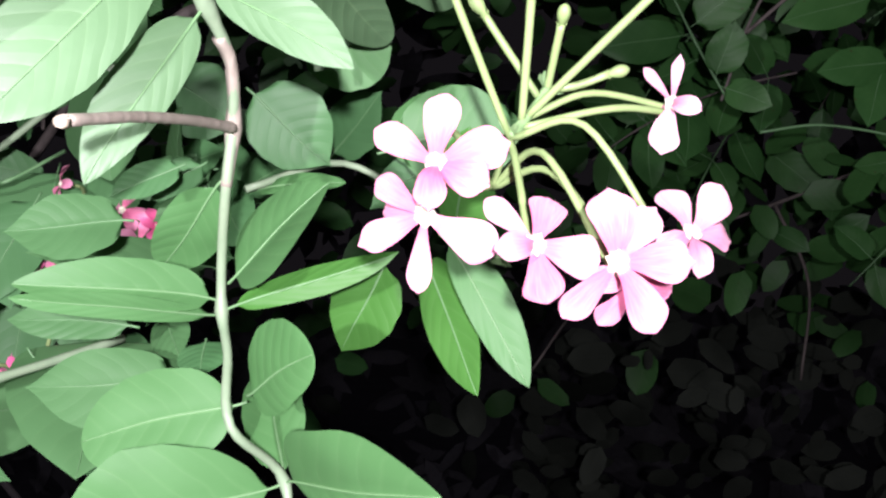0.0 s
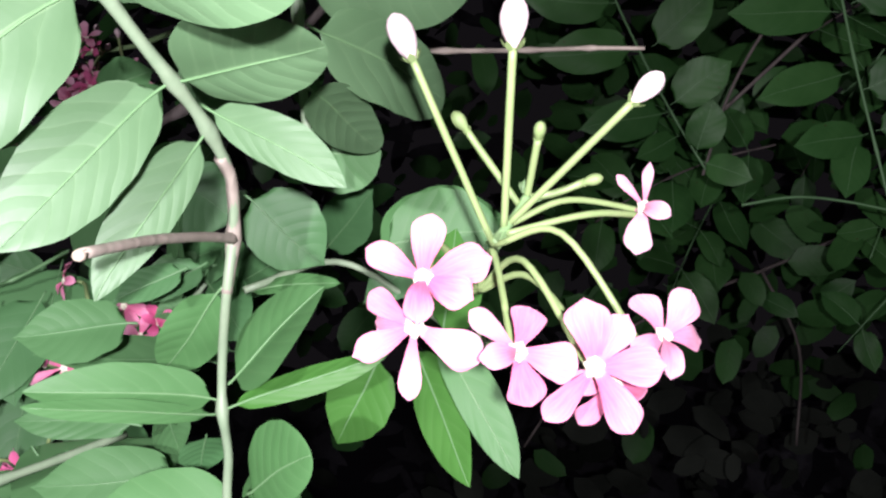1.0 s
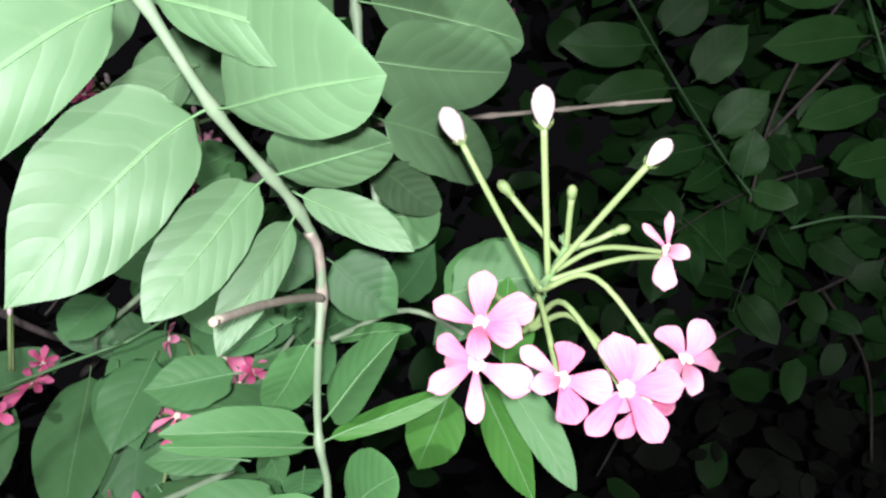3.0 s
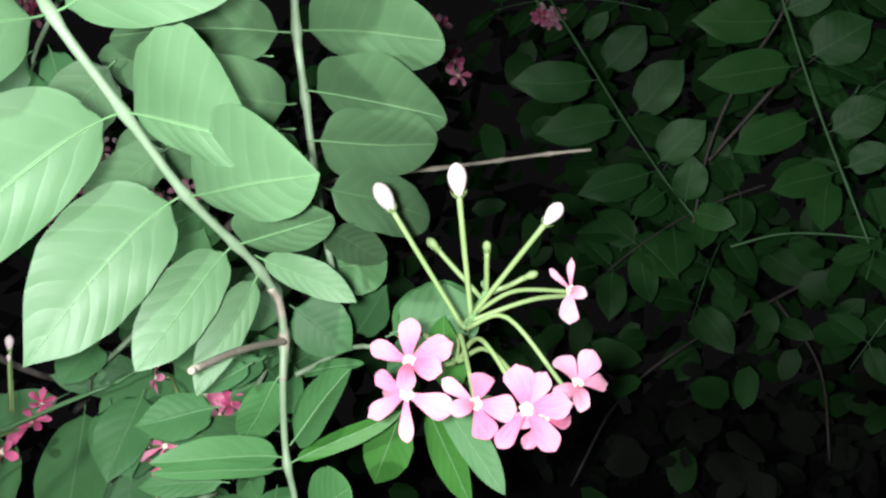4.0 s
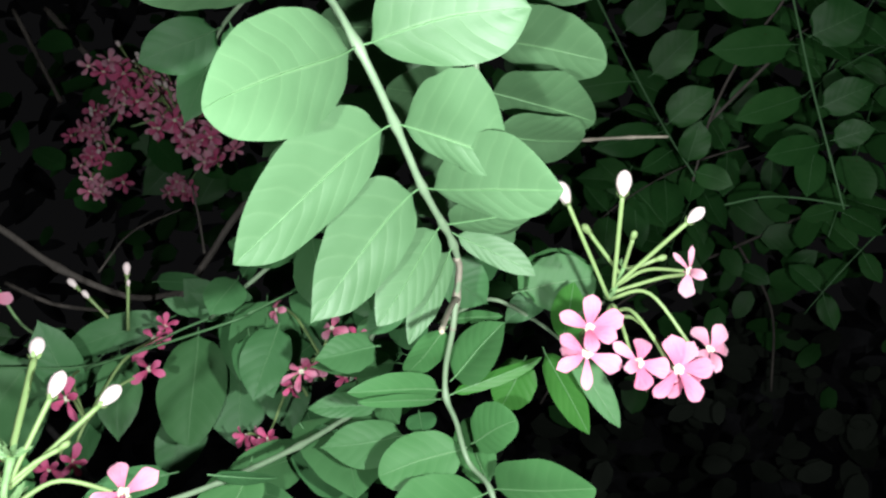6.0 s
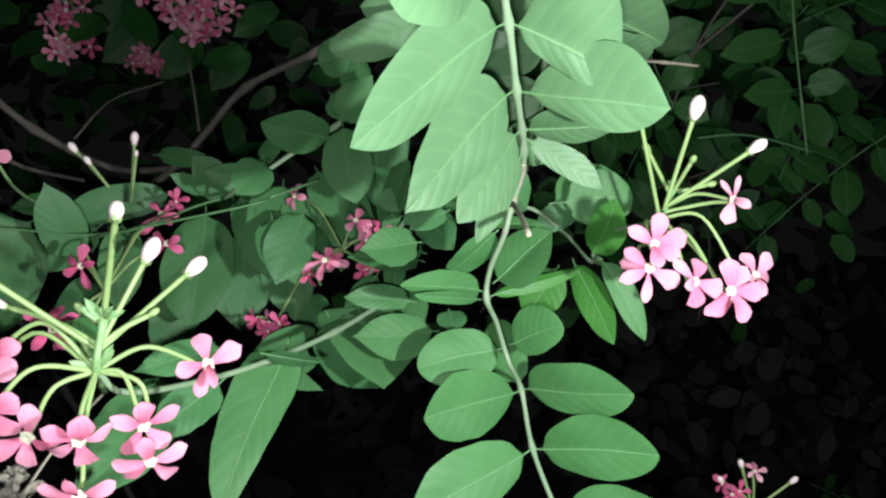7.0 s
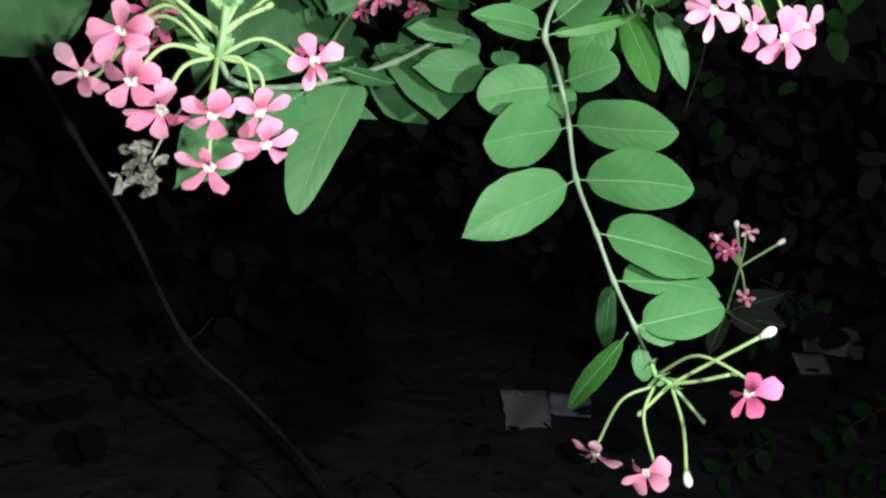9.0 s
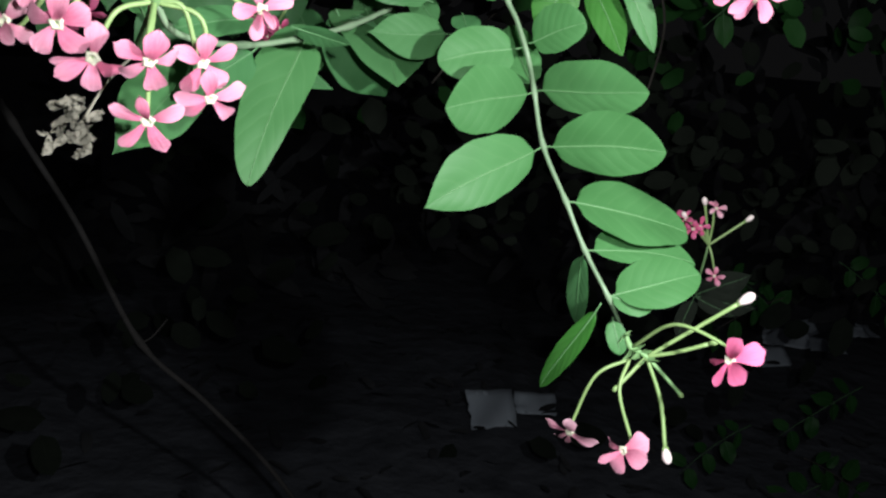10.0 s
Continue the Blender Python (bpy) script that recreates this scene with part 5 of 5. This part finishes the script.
stem(brush, [(-0.6407, 0.6600, 1.6221), (-0.5530, 0.6600, 1.5663), (-0.4952, 0.6600, 1.5236), (-0.4205, 0.6600, 1.4893), (-0.3563, 0.6400, 1.4892)], 0.00400, 0.00300, mat=TWIG, name="twig", knots=((-0.4952, 0.6600, 1.5236),))
stem(brush, [(-0.6281, 0.9000, 1.8933), (-0.5837, 0.9000, 1.8383), (-0.5322, 0.9000, 1.7759)], 0.00450, 0.00400, mat=TWIG, name="twig")
stem(brush, [(-0.6734, 0.9000, 1.8955), (-0.6366, 0.9000, 1.8182), (-0.6110, 0.9000, 1.7645)], 0.00300, 0.00300, mat=TWIG, name="twig")
stem(brush, [(-0.4720, 0.7000, 1.5191), (-0.4428, 0.7200, 1.5620), (-0.3933, 0.7400, 1.5871)], 0.00120, 0.00100, mat=TWIG, name="twig")
stem(brush, [(-0.5754, 0.7000, 1.5140), (-0.5210, 0.7000, 1.4880), (-0.4606, 0.7000, 1.4768)], 0.00250, 0.00200, mat=TWIG, name="twig")

spike = thing("bare_twigs", (0.0813, 0.3990, 1.5638), "pale bare twig with small knots", "twig")
stem(spike, [(-0.0969, 0.4200, 1.5718), (-0.0574, 0.4200, 1.5719), (-0.0125, 0.4300, 1.5727), (0.0291, 0.4400, 1.5746), (0.0596, 0.4400, 1.5741), (0.0865, 0.4400, 1.5726)], 0.00150, 0.00100, mat=BARK, name="twig", knots=((-0.0125, 0.4300, 1.5727), (0.0291, 0.4400, 1.5746), (0.0596, 0.4400, 1.5741),))

vine = thing("bare_twigs", (-0.5898, 0.9500, 1.2290), "long bare vine hanging down, dimmed in colour", "twig")
stem(vine, [(-0.6400, 0.8000, 1.4040), (-0.5975, 0.8500, 1.3241), (-0.5755, 0.9500, 1.2116), (-0.5230, 1.0500, 1.0543), (-0.4545, 1.1500, 0.8383), (-0.3601, 1.2200, 0.7079), (-0.2491, 1.3000, 0.5423), (-0.1423, 1.3600, 0.3594)], 0.00420, 0.00460, mat=DIMVINE, name="twig", knots=((-0.5755, 0.9500, 1.2116), (-0.4545, 1.1500, 0.8383),))
stem(vine, [(-0.4545, 1.1500, 0.8383), (-0.4363, 1.1500, 0.8498), (-0.4138, 1.1600, 0.8782)], 0.00160, 0.00100, mat=DIMVINE, name="twig")

screen = thing("creeper_branch", (0.1466, 0.9000, 1.7316), "slender rear creeper shoots with paired leaves dimmed in colour", "branch")
stem(screen, [(0.0569, 0.9000, 1.9618), (0.1082, 0.9000, 1.8334), (0.1471, 0.9000, 1.7350), (0.1809, 0.9000, 1.6587), (0.2101, 0.9000, 1.6025)], 0.00140, 0.00110, mat=DIMRIB, knots=((0.1082, 0.9000, 1.8334), (0.1471, 0.9000, 1.7350), (0.1809, 0.9000, 1.6587),))
stem(screen, [(0.3453, 0.9000, 1.8681), (0.3480, 0.9000, 1.8313), (0.3609, 0.9000, 1.7160), (0.3758, 0.9000, 1.6185), (0.3865, 0.9000, 1.5510)], 0.00160, 0.00130, mat=DIMRIB, knots=((0.3480, 0.9000, 1.8313), (0.3609, 0.9000, 1.7160), (0.3758, 0.9000, 1.6185),))
stem(screen, [(0.3753, 0.9100, 1.8958), (0.3432, 0.9100, 1.8295), (0.2852, 0.9100, 1.7621), (0.2389, 0.9100, 1.6859), (0.2078, 0.9100, 1.6013)], 0.00200, 0.00150, mat=TWIG, name="twig")
stem(screen, [(0.3418, 0.9600, 1.7687), (0.2449, 0.9600, 1.6836)], 0.00220, 0.00200, mat=TWIG, name="twig")
stem(screen, [(0.2420, 0.9000, 1.5672), (0.2933, 0.9000, 1.5737), (0.3414, 0.9000, 1.5679), (0.3933, 0.9000, 1.5551)], 0.00150, 0.00120, mat=DIMRIB)
leaf(screen, (0.1282, 0.9000, 1.7854), (0.0227, 0.8800, 1.7865), (0.17, -0.93, -0.33), 0.049, mat=DIMFAR)
leaf(screen, (0.1466, 0.9000, 1.7316), (0.0437, 0.8800, 1.7282), (0.19, -0.94, -0.28), 0.046, mat=DIMFAR)
leaf(screen, (0.1332, 0.9000, 1.7954), (0.1860, 0.8800, 1.8350), (-0.09, -0.93, -0.35), 0.047, mat=DIMFAR)
leaf(screen, (0.1607, 0.9000, 1.7361), (0.2237, 0.8800, 1.7859), (-0.09, -0.96, -0.27), 0.050, mat=DIMFAR)
leaf(screen, (0.1768, 0.9000, 1.6733), (0.2347, 0.8800, 1.7127), (-0.16, -0.95, -0.26), 0.045, mat=DIMFAR)
leaf(screen, (0.1757, 0.9000, 1.6665), (0.0800, 0.8800, 1.6493), (0.23, -0.96, -0.17), 0.042, mat=DIMFAR)
leaf(screen, (0.3430, 0.9000, 1.8216), (0.2374, 0.8800, 1.8279), (0.15, -0.91, -0.39), 0.051, mat=DIMFAR)
leaf(screen, (0.3511, 0.9000, 1.7632), (0.2337, 0.8800, 1.7580), (0.17, -0.94, -0.30), 0.048, mat=DIMFAR)
leaf(screen, (0.3559, 0.9000, 1.6998), (0.2568, 0.8800, 1.6732), (0.23, -0.96, -0.13), 0.041, mat=DIMFAR)
leaf(screen, (0.3622, 0.9000, 1.7715), (0.4306, 0.8800, 1.7982), (-0.17, -0.95, -0.26), 0.061, mat=DIMFAR)
leaf(screen, (0.3665, 0.9000, 1.6807), (0.4287, 0.8800, 1.7000), (-0.24, -0.95, -0.21), 0.044, mat=DIMFAR)
leaf(screen, (0.3701, 0.9000, 1.6361), (0.2903, 0.8800, 1.6186), (0.26, -0.96, -0.08), 0.038, mat=DIMFAR)
leaf(screen, (0.3599, 0.9000, 1.6312), (0.3335, 0.8800, 1.5677), (-0.09, -0.94, 0.33), 0.037, mat=DIMFAR)
leaf(screen, (0.3767, 0.9000, 1.6383), (0.4240, 0.8800, 1.6479), (-0.35, -0.92, -0.20), 0.034, mat=DIMFAR)
leaf(screen, (0.3449, 0.9000, 1.8320), (0.4018, 0.8800, 1.8392), (-0.27, -0.90, -0.35), 0.033, mat=DIMFAR)
leaf(screen, (0.1155, 0.9000, 1.8356), (0.1468, 0.8800, 1.8613), (-0.17, -0.87, -0.47), 0.022, mat=DIMFAR)
leaf(screen, (0.2005, 0.9000, 1.6210), (0.2136, 0.8800, 1.6721), (-0.17, -0.93, -0.32), 0.038, mat=DIMFAR)
leaf(screen, (0.1844, 0.9000, 1.6409), (0.1365, 0.8800, 1.6141), (0.36, -0.93, 0.05), 0.028, mat=DIMFAR)
leaf(screen, (0.2056, 0.9000, 1.6134), (0.2491, 0.8800, 1.5891), (-0.43, -0.90, -0.02), 0.031, mat=DIMFAR)

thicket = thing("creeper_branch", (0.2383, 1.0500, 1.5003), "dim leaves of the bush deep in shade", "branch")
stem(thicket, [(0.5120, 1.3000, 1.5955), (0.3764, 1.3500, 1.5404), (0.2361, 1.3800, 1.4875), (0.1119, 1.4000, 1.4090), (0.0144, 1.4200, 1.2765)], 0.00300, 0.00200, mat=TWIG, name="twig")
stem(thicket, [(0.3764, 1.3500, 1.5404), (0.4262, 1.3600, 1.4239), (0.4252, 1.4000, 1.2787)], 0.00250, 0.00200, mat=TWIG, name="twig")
leaf(thicket, (0.3679, 1.3600, 1.6280), (0.4345, 1.3300, 1.5481), (-0.36, -0.93, 0.05), 0.054, mat=DIMFAR)
leaf(thicket, (0.4559, 1.3600, 1.5764), (0.4534, 1.3300, 1.5135), (-0.27, -0.86, 0.42), 0.036, mat=DIMFAR)
leaf(thicket, (0.3049, 1.3600, 1.5805), (0.3051, 1.3300, 1.5075), (-0.18, -0.91, 0.37), 0.055, mat=DIMFAR)
leaf(thicket, (0.2466, 1.3600, 1.5606), (0.2170, 1.3300, 1.6185), (0.05, -0.90, -0.44), 0.039, mat=DIMFAR)
leaf(thicket, (0.2938, 1.3600, 1.6205), (0.2285, 1.3300, 1.5790), (0.32, -0.93, 0.17), 0.035, mat=DIMFAR)
leaf(thicket, (0.1438, 1.3600, 1.4992), (0.0990, 1.3300, 1.4574), (0.32, -0.90, 0.31), 0.034, mat=DIMFAR)
leaf(thicket, (0.1726, 1.3600, 1.5047), (0.1243, 1.3300, 1.5004), (0.53, -0.85, -0.00), 0.037, mat=DIMFAR)
leaf(thicket, (0.2312, 1.3600, 1.5248), (0.2994, 1.3300, 1.4763), (-0.34, -0.93, 0.10), 0.035, mat=DIMFAR)
leaf(thicket, (0.3717, 1.3600, 1.5048), (0.4191, 1.3300, 1.4688), (-0.45, -0.88, 0.14), 0.033, mat=DIMFAR)
leaf(thicket, (0.1347, 1.3600, 1.6159), (0.1225, 1.3300, 1.6621), (0.05, -0.84, -0.53), 0.029, mat=DIMFAR)
leaf(thicket, (0.0803, 1.3600, 1.6340), (0.0394, 1.3300, 1.6752), (0.24, -0.88, -0.40), 0.035, mat=DIMFAR)
leaf(thicket, (0.4570, 1.3600, 1.4927), (0.5053, 1.3300, 1.5194), (-0.46, -0.87, -0.15), 0.037, mat=DIMFAR)
leaf(thicket, (-0.0008, 1.3600, 1.4807), (-0.0311, 1.3300, 1.5218), (0.31, -0.86, -0.40), 0.031, mat=DIMFAR)

far_posy = thing("flower_cluster", (-0.3813, 0.7600, 1.7054), "dense far cluster of dim red-pink flowers", "flower", group="flower clusters")
stem(far_posy, [(-0.2787, 0.8200, 1.7637), (-0.3311, 0.7800, 1.7213), (-0.3813, 0.7600, 1.7054), (-0.4563, 0.7600, 1.6892)], 0.00300, 0.00150, mat=SEPAL, name="peduncle")
far_blooms(far_posy, (-0.4092, 0.7600, 1.7053), (0.1416, -0.0200, -0.0824), (0.0200, 0.0450, 0.0330), 64, 0.045)
leaf(far_posy, (-0.4985, 1.0900, 1.7342), (-0.5746, 1.0700, 1.6566), (0.37, -0.92, -0.13), 0.059, mat=DIMFAR)
leaf(far_posy, (-0.4381, 1.0900, 1.7230), (-0.4940, 1.0700, 1.6364), (0.38, -0.93, -0.03), 0.055, mat=DIMFAR)
leaf(far_posy, (-0.3695, 1.0900, 1.7028), (-0.4221, 1.0700, 1.6250), (0.35, -0.94, 0.00), 0.050, mat=DIMFAR)
leaf(far_posy, (-0.5240, 1.0900, 1.7570), (-0.5952, 1.0700, 1.7044), (0.38, -0.91, -0.17), 0.049, mat=DIMFAR)
leaf(far_posy, (-0.3336, 1.0900, 1.7575), (-0.3904, 1.0700, 1.7043), (0.38, -0.92, -0.06), 0.041, mat=DIMFAR)

far_sprig = thing("flower_cluster", (-0.6152, 1.0000, 1.7131), "far hanging sprig of dim red-pink flowers", "flower", group="flower clusters")
stem(far_sprig, [(-0.5736, 1.0000, 1.7722), (-0.6152, 1.0000, 1.7131)], 0.00200, 0.00150, mat=SEPAL, name="peduncle")
far_blooms(far_sprig, (-0.5649, 0.9000, 1.6916), (0.0209, 0.0000, -0.0975), (0.0220, 0.0300, 0.0150), 26, 0.035)

far_bloom = thing("flower_cluster", (-0.5054, 1.0500, 1.6577), "single small far pink flower head", "flower", group="flower clusters")
stem(far_bloom, [(-0.4830, 1.0800, 1.7015), (-0.5054, 1.0500, 1.6577)], 0.00200, 0.00120, mat=SEPAL, name="peduncle")
far_blooms(far_bloom, (-0.5054, 1.0500, 1.6577), (0.0333, 0.0000, -0.0139), (0.0100, 0.0200, 0.0120), 9, 0.02)

far_top = thing("flower_cluster", (0.0760, 1.0500, 1.9505), "far pink buds on a hanging spray", "flower", group="flower clusters")
stem(far_top, [(0.0535, 1.0800, 2.0357), (0.0760, 1.0500, 1.9505)], 0.00200, 0.00120, mat=SEPAL, name="peduncle")
far_blooms(far_top, (0.0760, 1.0500, 1.9505), (0.0342, 0.0000, -0.0418), (0.0100, 0.0200, 0.0100), 9, 0.015)

far_mid = thing("flower_cluster", (-0.0244, 0.7000, 1.7723), "few red-pink flowers behind the upper leaves", "flower", group="flower clusters")
stem(far_mid, [(-0.0472, 0.7500, 1.8486), (-0.0244, 0.7000, 1.7723)], 0.00200, 0.00120, mat=SEPAL, name="peduncle")
far_blooms(far_mid, (-0.0244, 0.7000, 1.7723), (0.0231, 0.0000, -0.0475), (0.0100, 0.0200, 0.0100), 6, 0.02)

near_top = thing("flower_cluster", (-0.0515, 0.2900, 1.6452), "small dull purple-pink bloom at a stem node", "flower", group="flower clusters")
stem(near_top, [(-0.0444, 0.2650, 1.6374), (-0.0515, 0.2900, 1.6452)], 0.00120, 0.00100, mat=SEPAL, name="peduncle")
far_blooms(near_top, (-0.0515, 0.2900, 1.6452), (0.0159, 0.0000, -0.0147), (0.0030, 0.0060, 0.0030), 4, 0.008, 0.0065)

far_left = thing("flower_cluster", (-0.5145, 0.7500, 1.9181), "red flowers dim behind the large leaves", "flower", group="flower clusters")
stem(far_left, [(-0.6004, 0.8000, 1.9950), (-0.5145, 0.7500, 1.9181)], 0.00200, 0.00120, mat=SEPAL, name="peduncle")
far_blooms(far_left, (-0.5145, 0.7500, 1.9181), (0.0580, 0.0000, -0.0300), (0.0100, 0.0300, 0.0200), 10, 0.03)

low_posy = thing("flower_cluster", (0.1737, 0.5100, 1.2130), "small far cluster of pink flowers and white buds low down", "flower", group="flower clusters")
stem(low_posy, [(0.1877, 0.5500, 1.1516), (0.1737, 0.5100, 1.2130)], 0.00130, 0.00100, mat=SEPAL, name="peduncle")
flower(low_posy, (0.1737, 0.5100, 1.2130), (0.1518, 0.5000, 1.2290), (-0.67, -0.73, 0.14), 0.0105, 10, mat=ROSE, out=(0, 0, 0.1))
flower(low_posy, (0.1737, 0.5100, 1.2130), (0.1434, 0.5000, 1.2374), (-0.84, -0.51, 0.19), 0.0105, 10, mat=ROSE, out=(0, 0, 0.1))
flower(low_posy, (0.1737, 0.5100, 1.2130), (0.1800, 0.5000, 1.1865), (-0.39, -0.91, -0.11), 0.0105, 10, mat=PINK, out=(0, 0, 0.1))
flower(low_posy, (0.1737, 0.5100, 1.2130), (0.1578, 0.5000, 1.2315), (-0.25, -0.94, 0.21), 0.0105, 10, mat=ROSE, out=(0, 0, 0.1))
flower(low_posy, (0.1737, 0.5100, 1.2130), (0.1698, 0.5000, 1.2490), (-0.10, -0.72, 0.69), 0.0105, 10, mat=PALE, out=(0, 0, 0.1))
bud(low_posy, (0.1737, 0.5100, 1.2130), (0.2068, 0.5000, 1.2451), 0.0095)
bud(low_posy, (0.1737, 0.5100, 1.2130), (0.1567, 0.5000, 1.2590), 0.0095)
bud(low_posy, (0.1737, 0.5100, 1.2130), (0.1386, 0.5000, 1.2438), 0.0095)
leaf(low_posy, (0.2595, 0.7000, 1.1065), (0.3132, 0.6800, 1.1432), (-0.31, -0.95, -0.07), 0.034, mat=DIMLEAF)
leaf(low_posy, (0.2595, 0.7000, 1.1065), (0.3029, 0.6800, 1.0877), (-0.45, -0.89, -0.10), 0.020, mat=DIMLEAF)
leaf(low_posy, (0.2595, 0.7000, 1.1065), (0.3281, 0.6800, 1.1028), (-0.28, -0.95, -0.09), 0.035, mat=DIMLEAF)
leaf(low_posy, (0.2595, 0.7000, 1.1065), (0.2388, 0.6800, 1.0567), (-0.62, -0.60, 0.50), 0.022, mat=DIMLEAF)
def scrap_on_soil(x, y, wide, deep, turn, rise):
    """A scrap laid at the height of the soil under it."""
    paper_scrap((x, y, soil_height(x, y) + 0.02), wide, deep, turn, rise)


paper_scrap((0.4830, 2.6171, 0.0520), 0.175, 0.150, 8, 42)
paper_scrap((0.6700, 2.7089, 0.0350), 0.150, 0.100, -5, 30)
scrap_on_soil(1.975, 3.376, 0.18, 0.11, 10, 37)
scrap_on_soil(2.183, 3.626, 0.23, 0.11, -20, 32)
scrap_on_soil(2.425, 3.844, 0.16, 0.09, 30, 47)
scrap_on_soil(2.311, 3.547, 0.09, 0.08, -10, 37)
scrap_on_soil(2.376, 3.502, 0.09, 0.08, 15, 32)
scrap_on_soil(2.675, 3.782, 0.11, 0.08, 5, 27)
scrap_on_soil(2.827, 3.906, 0.14, 0.09, 0, 32)
sprig((1.5093, 2.1000, 0.0933), (-0.60, 0.0, -0.25), 0.24, 4, DIMFAR, 500, "dim low leafy sprig over dark soil")
sprig((1.3903, 2.1000, 0.1689), (0.70, 0.0, -0.25), 0.24, 4, DIMFAR, 501, "dim low leafy sprig over dark soil")
sprig((1.1898, 2.1000, 0.2766), (-0.50, 0.0, -0.25), 0.24, 4, DIMFAR, 502, "dim low leafy sprig over dark soil")
sprig((0.9996, 2.1000, 0.7653), (0.80, 0.0, -0.25), 0.24, 4, DIMFAR, 503, "dim low leafy sprig over dark soil")
sprig((1.2145, 2.1000, 0.6952), (-0.70, 0.0, -0.25), 0.24, 4, DIMFAR, 504, "dim low leafy sprig over dark soil")
sprig((1.5345, 2.1000, 0.4196), (-0.40, 0.0, -0.25), 0.24, 4, DIMFAR, 505, "dim low leafy sprig over dark soil")
sprig((1.3642, 2.1000, 0.8162), (0.50, 0.0, -0.25), 0.24, 4, DIMFAR, 506, "dim low leafy sprig over dark soil")


# ---------------------------------------------------------------- undergrowth and ground litter
def leaf_heap(name, spots, mat, sizes, seed, flat=False, slim=1.0):
    """Many small leaves in one mesh, each with its own size and turn."""
    rng = random.Random(seed)
    verts, faces, uvs = [], [], []
    for at in spots:
        size = rng.uniform(*sizes)
        v, f, u = blade(size, size * slim * rng.uniform(0.42, 0.62), rng.uniform(0.1, 0.35), rng.uniform(-0.06, 0.08), 0.1, rng.randrange(10 ** 6), 6, 1)
        if flat:
            m = Matrix.Translation(at) @ pose(0, 0, 0, rng.uniform(-25, 25), rng.uniform(-25, 25), rng.uniform(0, 360))
        else:
            n = Vector((rng.uniform(-0.7, 0.7), -1, rng.uniform(-0.2, 0.9)))
            a = rng.uniform(0, 2 * math.pi)
            d = Vector((math.cos(a), rng.uniform(-0.4, 0.2), math.sin(a) * 0.7 - 0.35))
            m, _ = frame_of(at, Vector(at) + d, n)
        k = len(verts)
        verts += [m @ Vector(q) for q in v]
        faces += [tuple(i + k for i in q) for q in f]
        uvs += u
    return put(name, mesh_of(name, verts, faces, mat, uvs))


def box_of(rng, count, lo, hi, lumps):
    """Places in a box, gathered in lumps."""
    out = []
    cores = [[rng.uniform(a, b) for a, b in zip(lo, hi)] for _ in range(lumps)]
    for _ in range(count):
        c = rng.choice(cores)
        out.append([q + rng.gauss(0, 0.11) for q in c])
    return [q for q in out if q[1] > lo[1] - 0.03 and q[2] > 0.05]


rng = random.Random(21)
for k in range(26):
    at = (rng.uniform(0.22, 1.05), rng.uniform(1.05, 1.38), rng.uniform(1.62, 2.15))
    sprig(at, (rng.uniform(-0.8, 0.6), rng.uniform(-0.2, 0.2), rng.uniform(-0.25, 0.7)), rng.uniform(0.16, 0.28), rng.randrange(4, 6), DIMFAR, 300 + k, "dim leafy sprig of the bush behind")
tagged(leaf_heap("undergrowth", box_of(rng, 700, (0.15, 1.4, 1.45), (1.4, 2.1, 2.5), 55), DIMFAR, (0.05, 0.10), 3), "mass of bush leaves behind the creeper, dimmed in colour", "foliage", kind="stuff")
tagged(leaf_heap("undergrowth", box_of(rng, 300, (-1.4, 1.9, 1.4), (0.05, 2.6, 2.6), 45), DIMFAR, (0.05, 0.10), 4), "sparse bush leaves far back, dimmed in colour", "foliage", kind="stuff")
tagged(leaf_heap("undergrowth", box_of(rng, 120, (-0.8, 1.8, 0.2), (1.8, 2.8, 1.25), 60), DIMLEAF, (0.06, 0.16), 5), "low dry leaves near the ground, dimmed in colour", "foliage", kind="stuff")
tagged(leaf_heap("undergrowth", box_of(rng, 260, (0.0, 1.35, 1.00), (1.4, 2.0, 1.42), 50), DIMLEAF, (0.04, 0.09), 8), "dim low bush leaves behind the flowers", "foliage", kind="stuff")
tagged(leaf_heap("undergrowth", box_of(rng, 90, (-0.75, 0.85, 1.50), (-0.12, 1.25, 1.85), 26), DIMFAR, (0.05, 0.09), 9), "dim scattered leaves behind the bare twigs", "foliage", kind="stuff")
tagged(leaf_heap("undergrowth", box_of(rng, 110, (-0.05, 1.10, 1.46), (0.55, 1.40, 2.00), 30), DIMFAR, (0.05, 0.09), 10), "dim leaves filling the gaps behind the rear shoots", "foliage", kind="stuff")
# added backdrop: covers the horizon edge and lifts the black to dim grey
tagged(leaf_heap("thicket", box_of(random.Random(33), 1900, (-3.2, 3.7, 0.1), (3.8, 4.5, 3.3), 420), LITTER, (0.14, 0.36), 11, False, 0.5), "dim dry leaves added as a backdrop far behind the creeper", "foliage", kind="stuff")
tagged(leaf_heap("leaf_litter", [(rng.uniform(-1.6, 2.0), rng.uniform(1.0, 4.0), 0.03 + rng.uniform(0, 0.03)) for _ in range(380)], LITTER, (0.04, 0.12), 6, True, 0.6), "dry fallen leaves on dark soil", "leaf litter", kind="stuff")
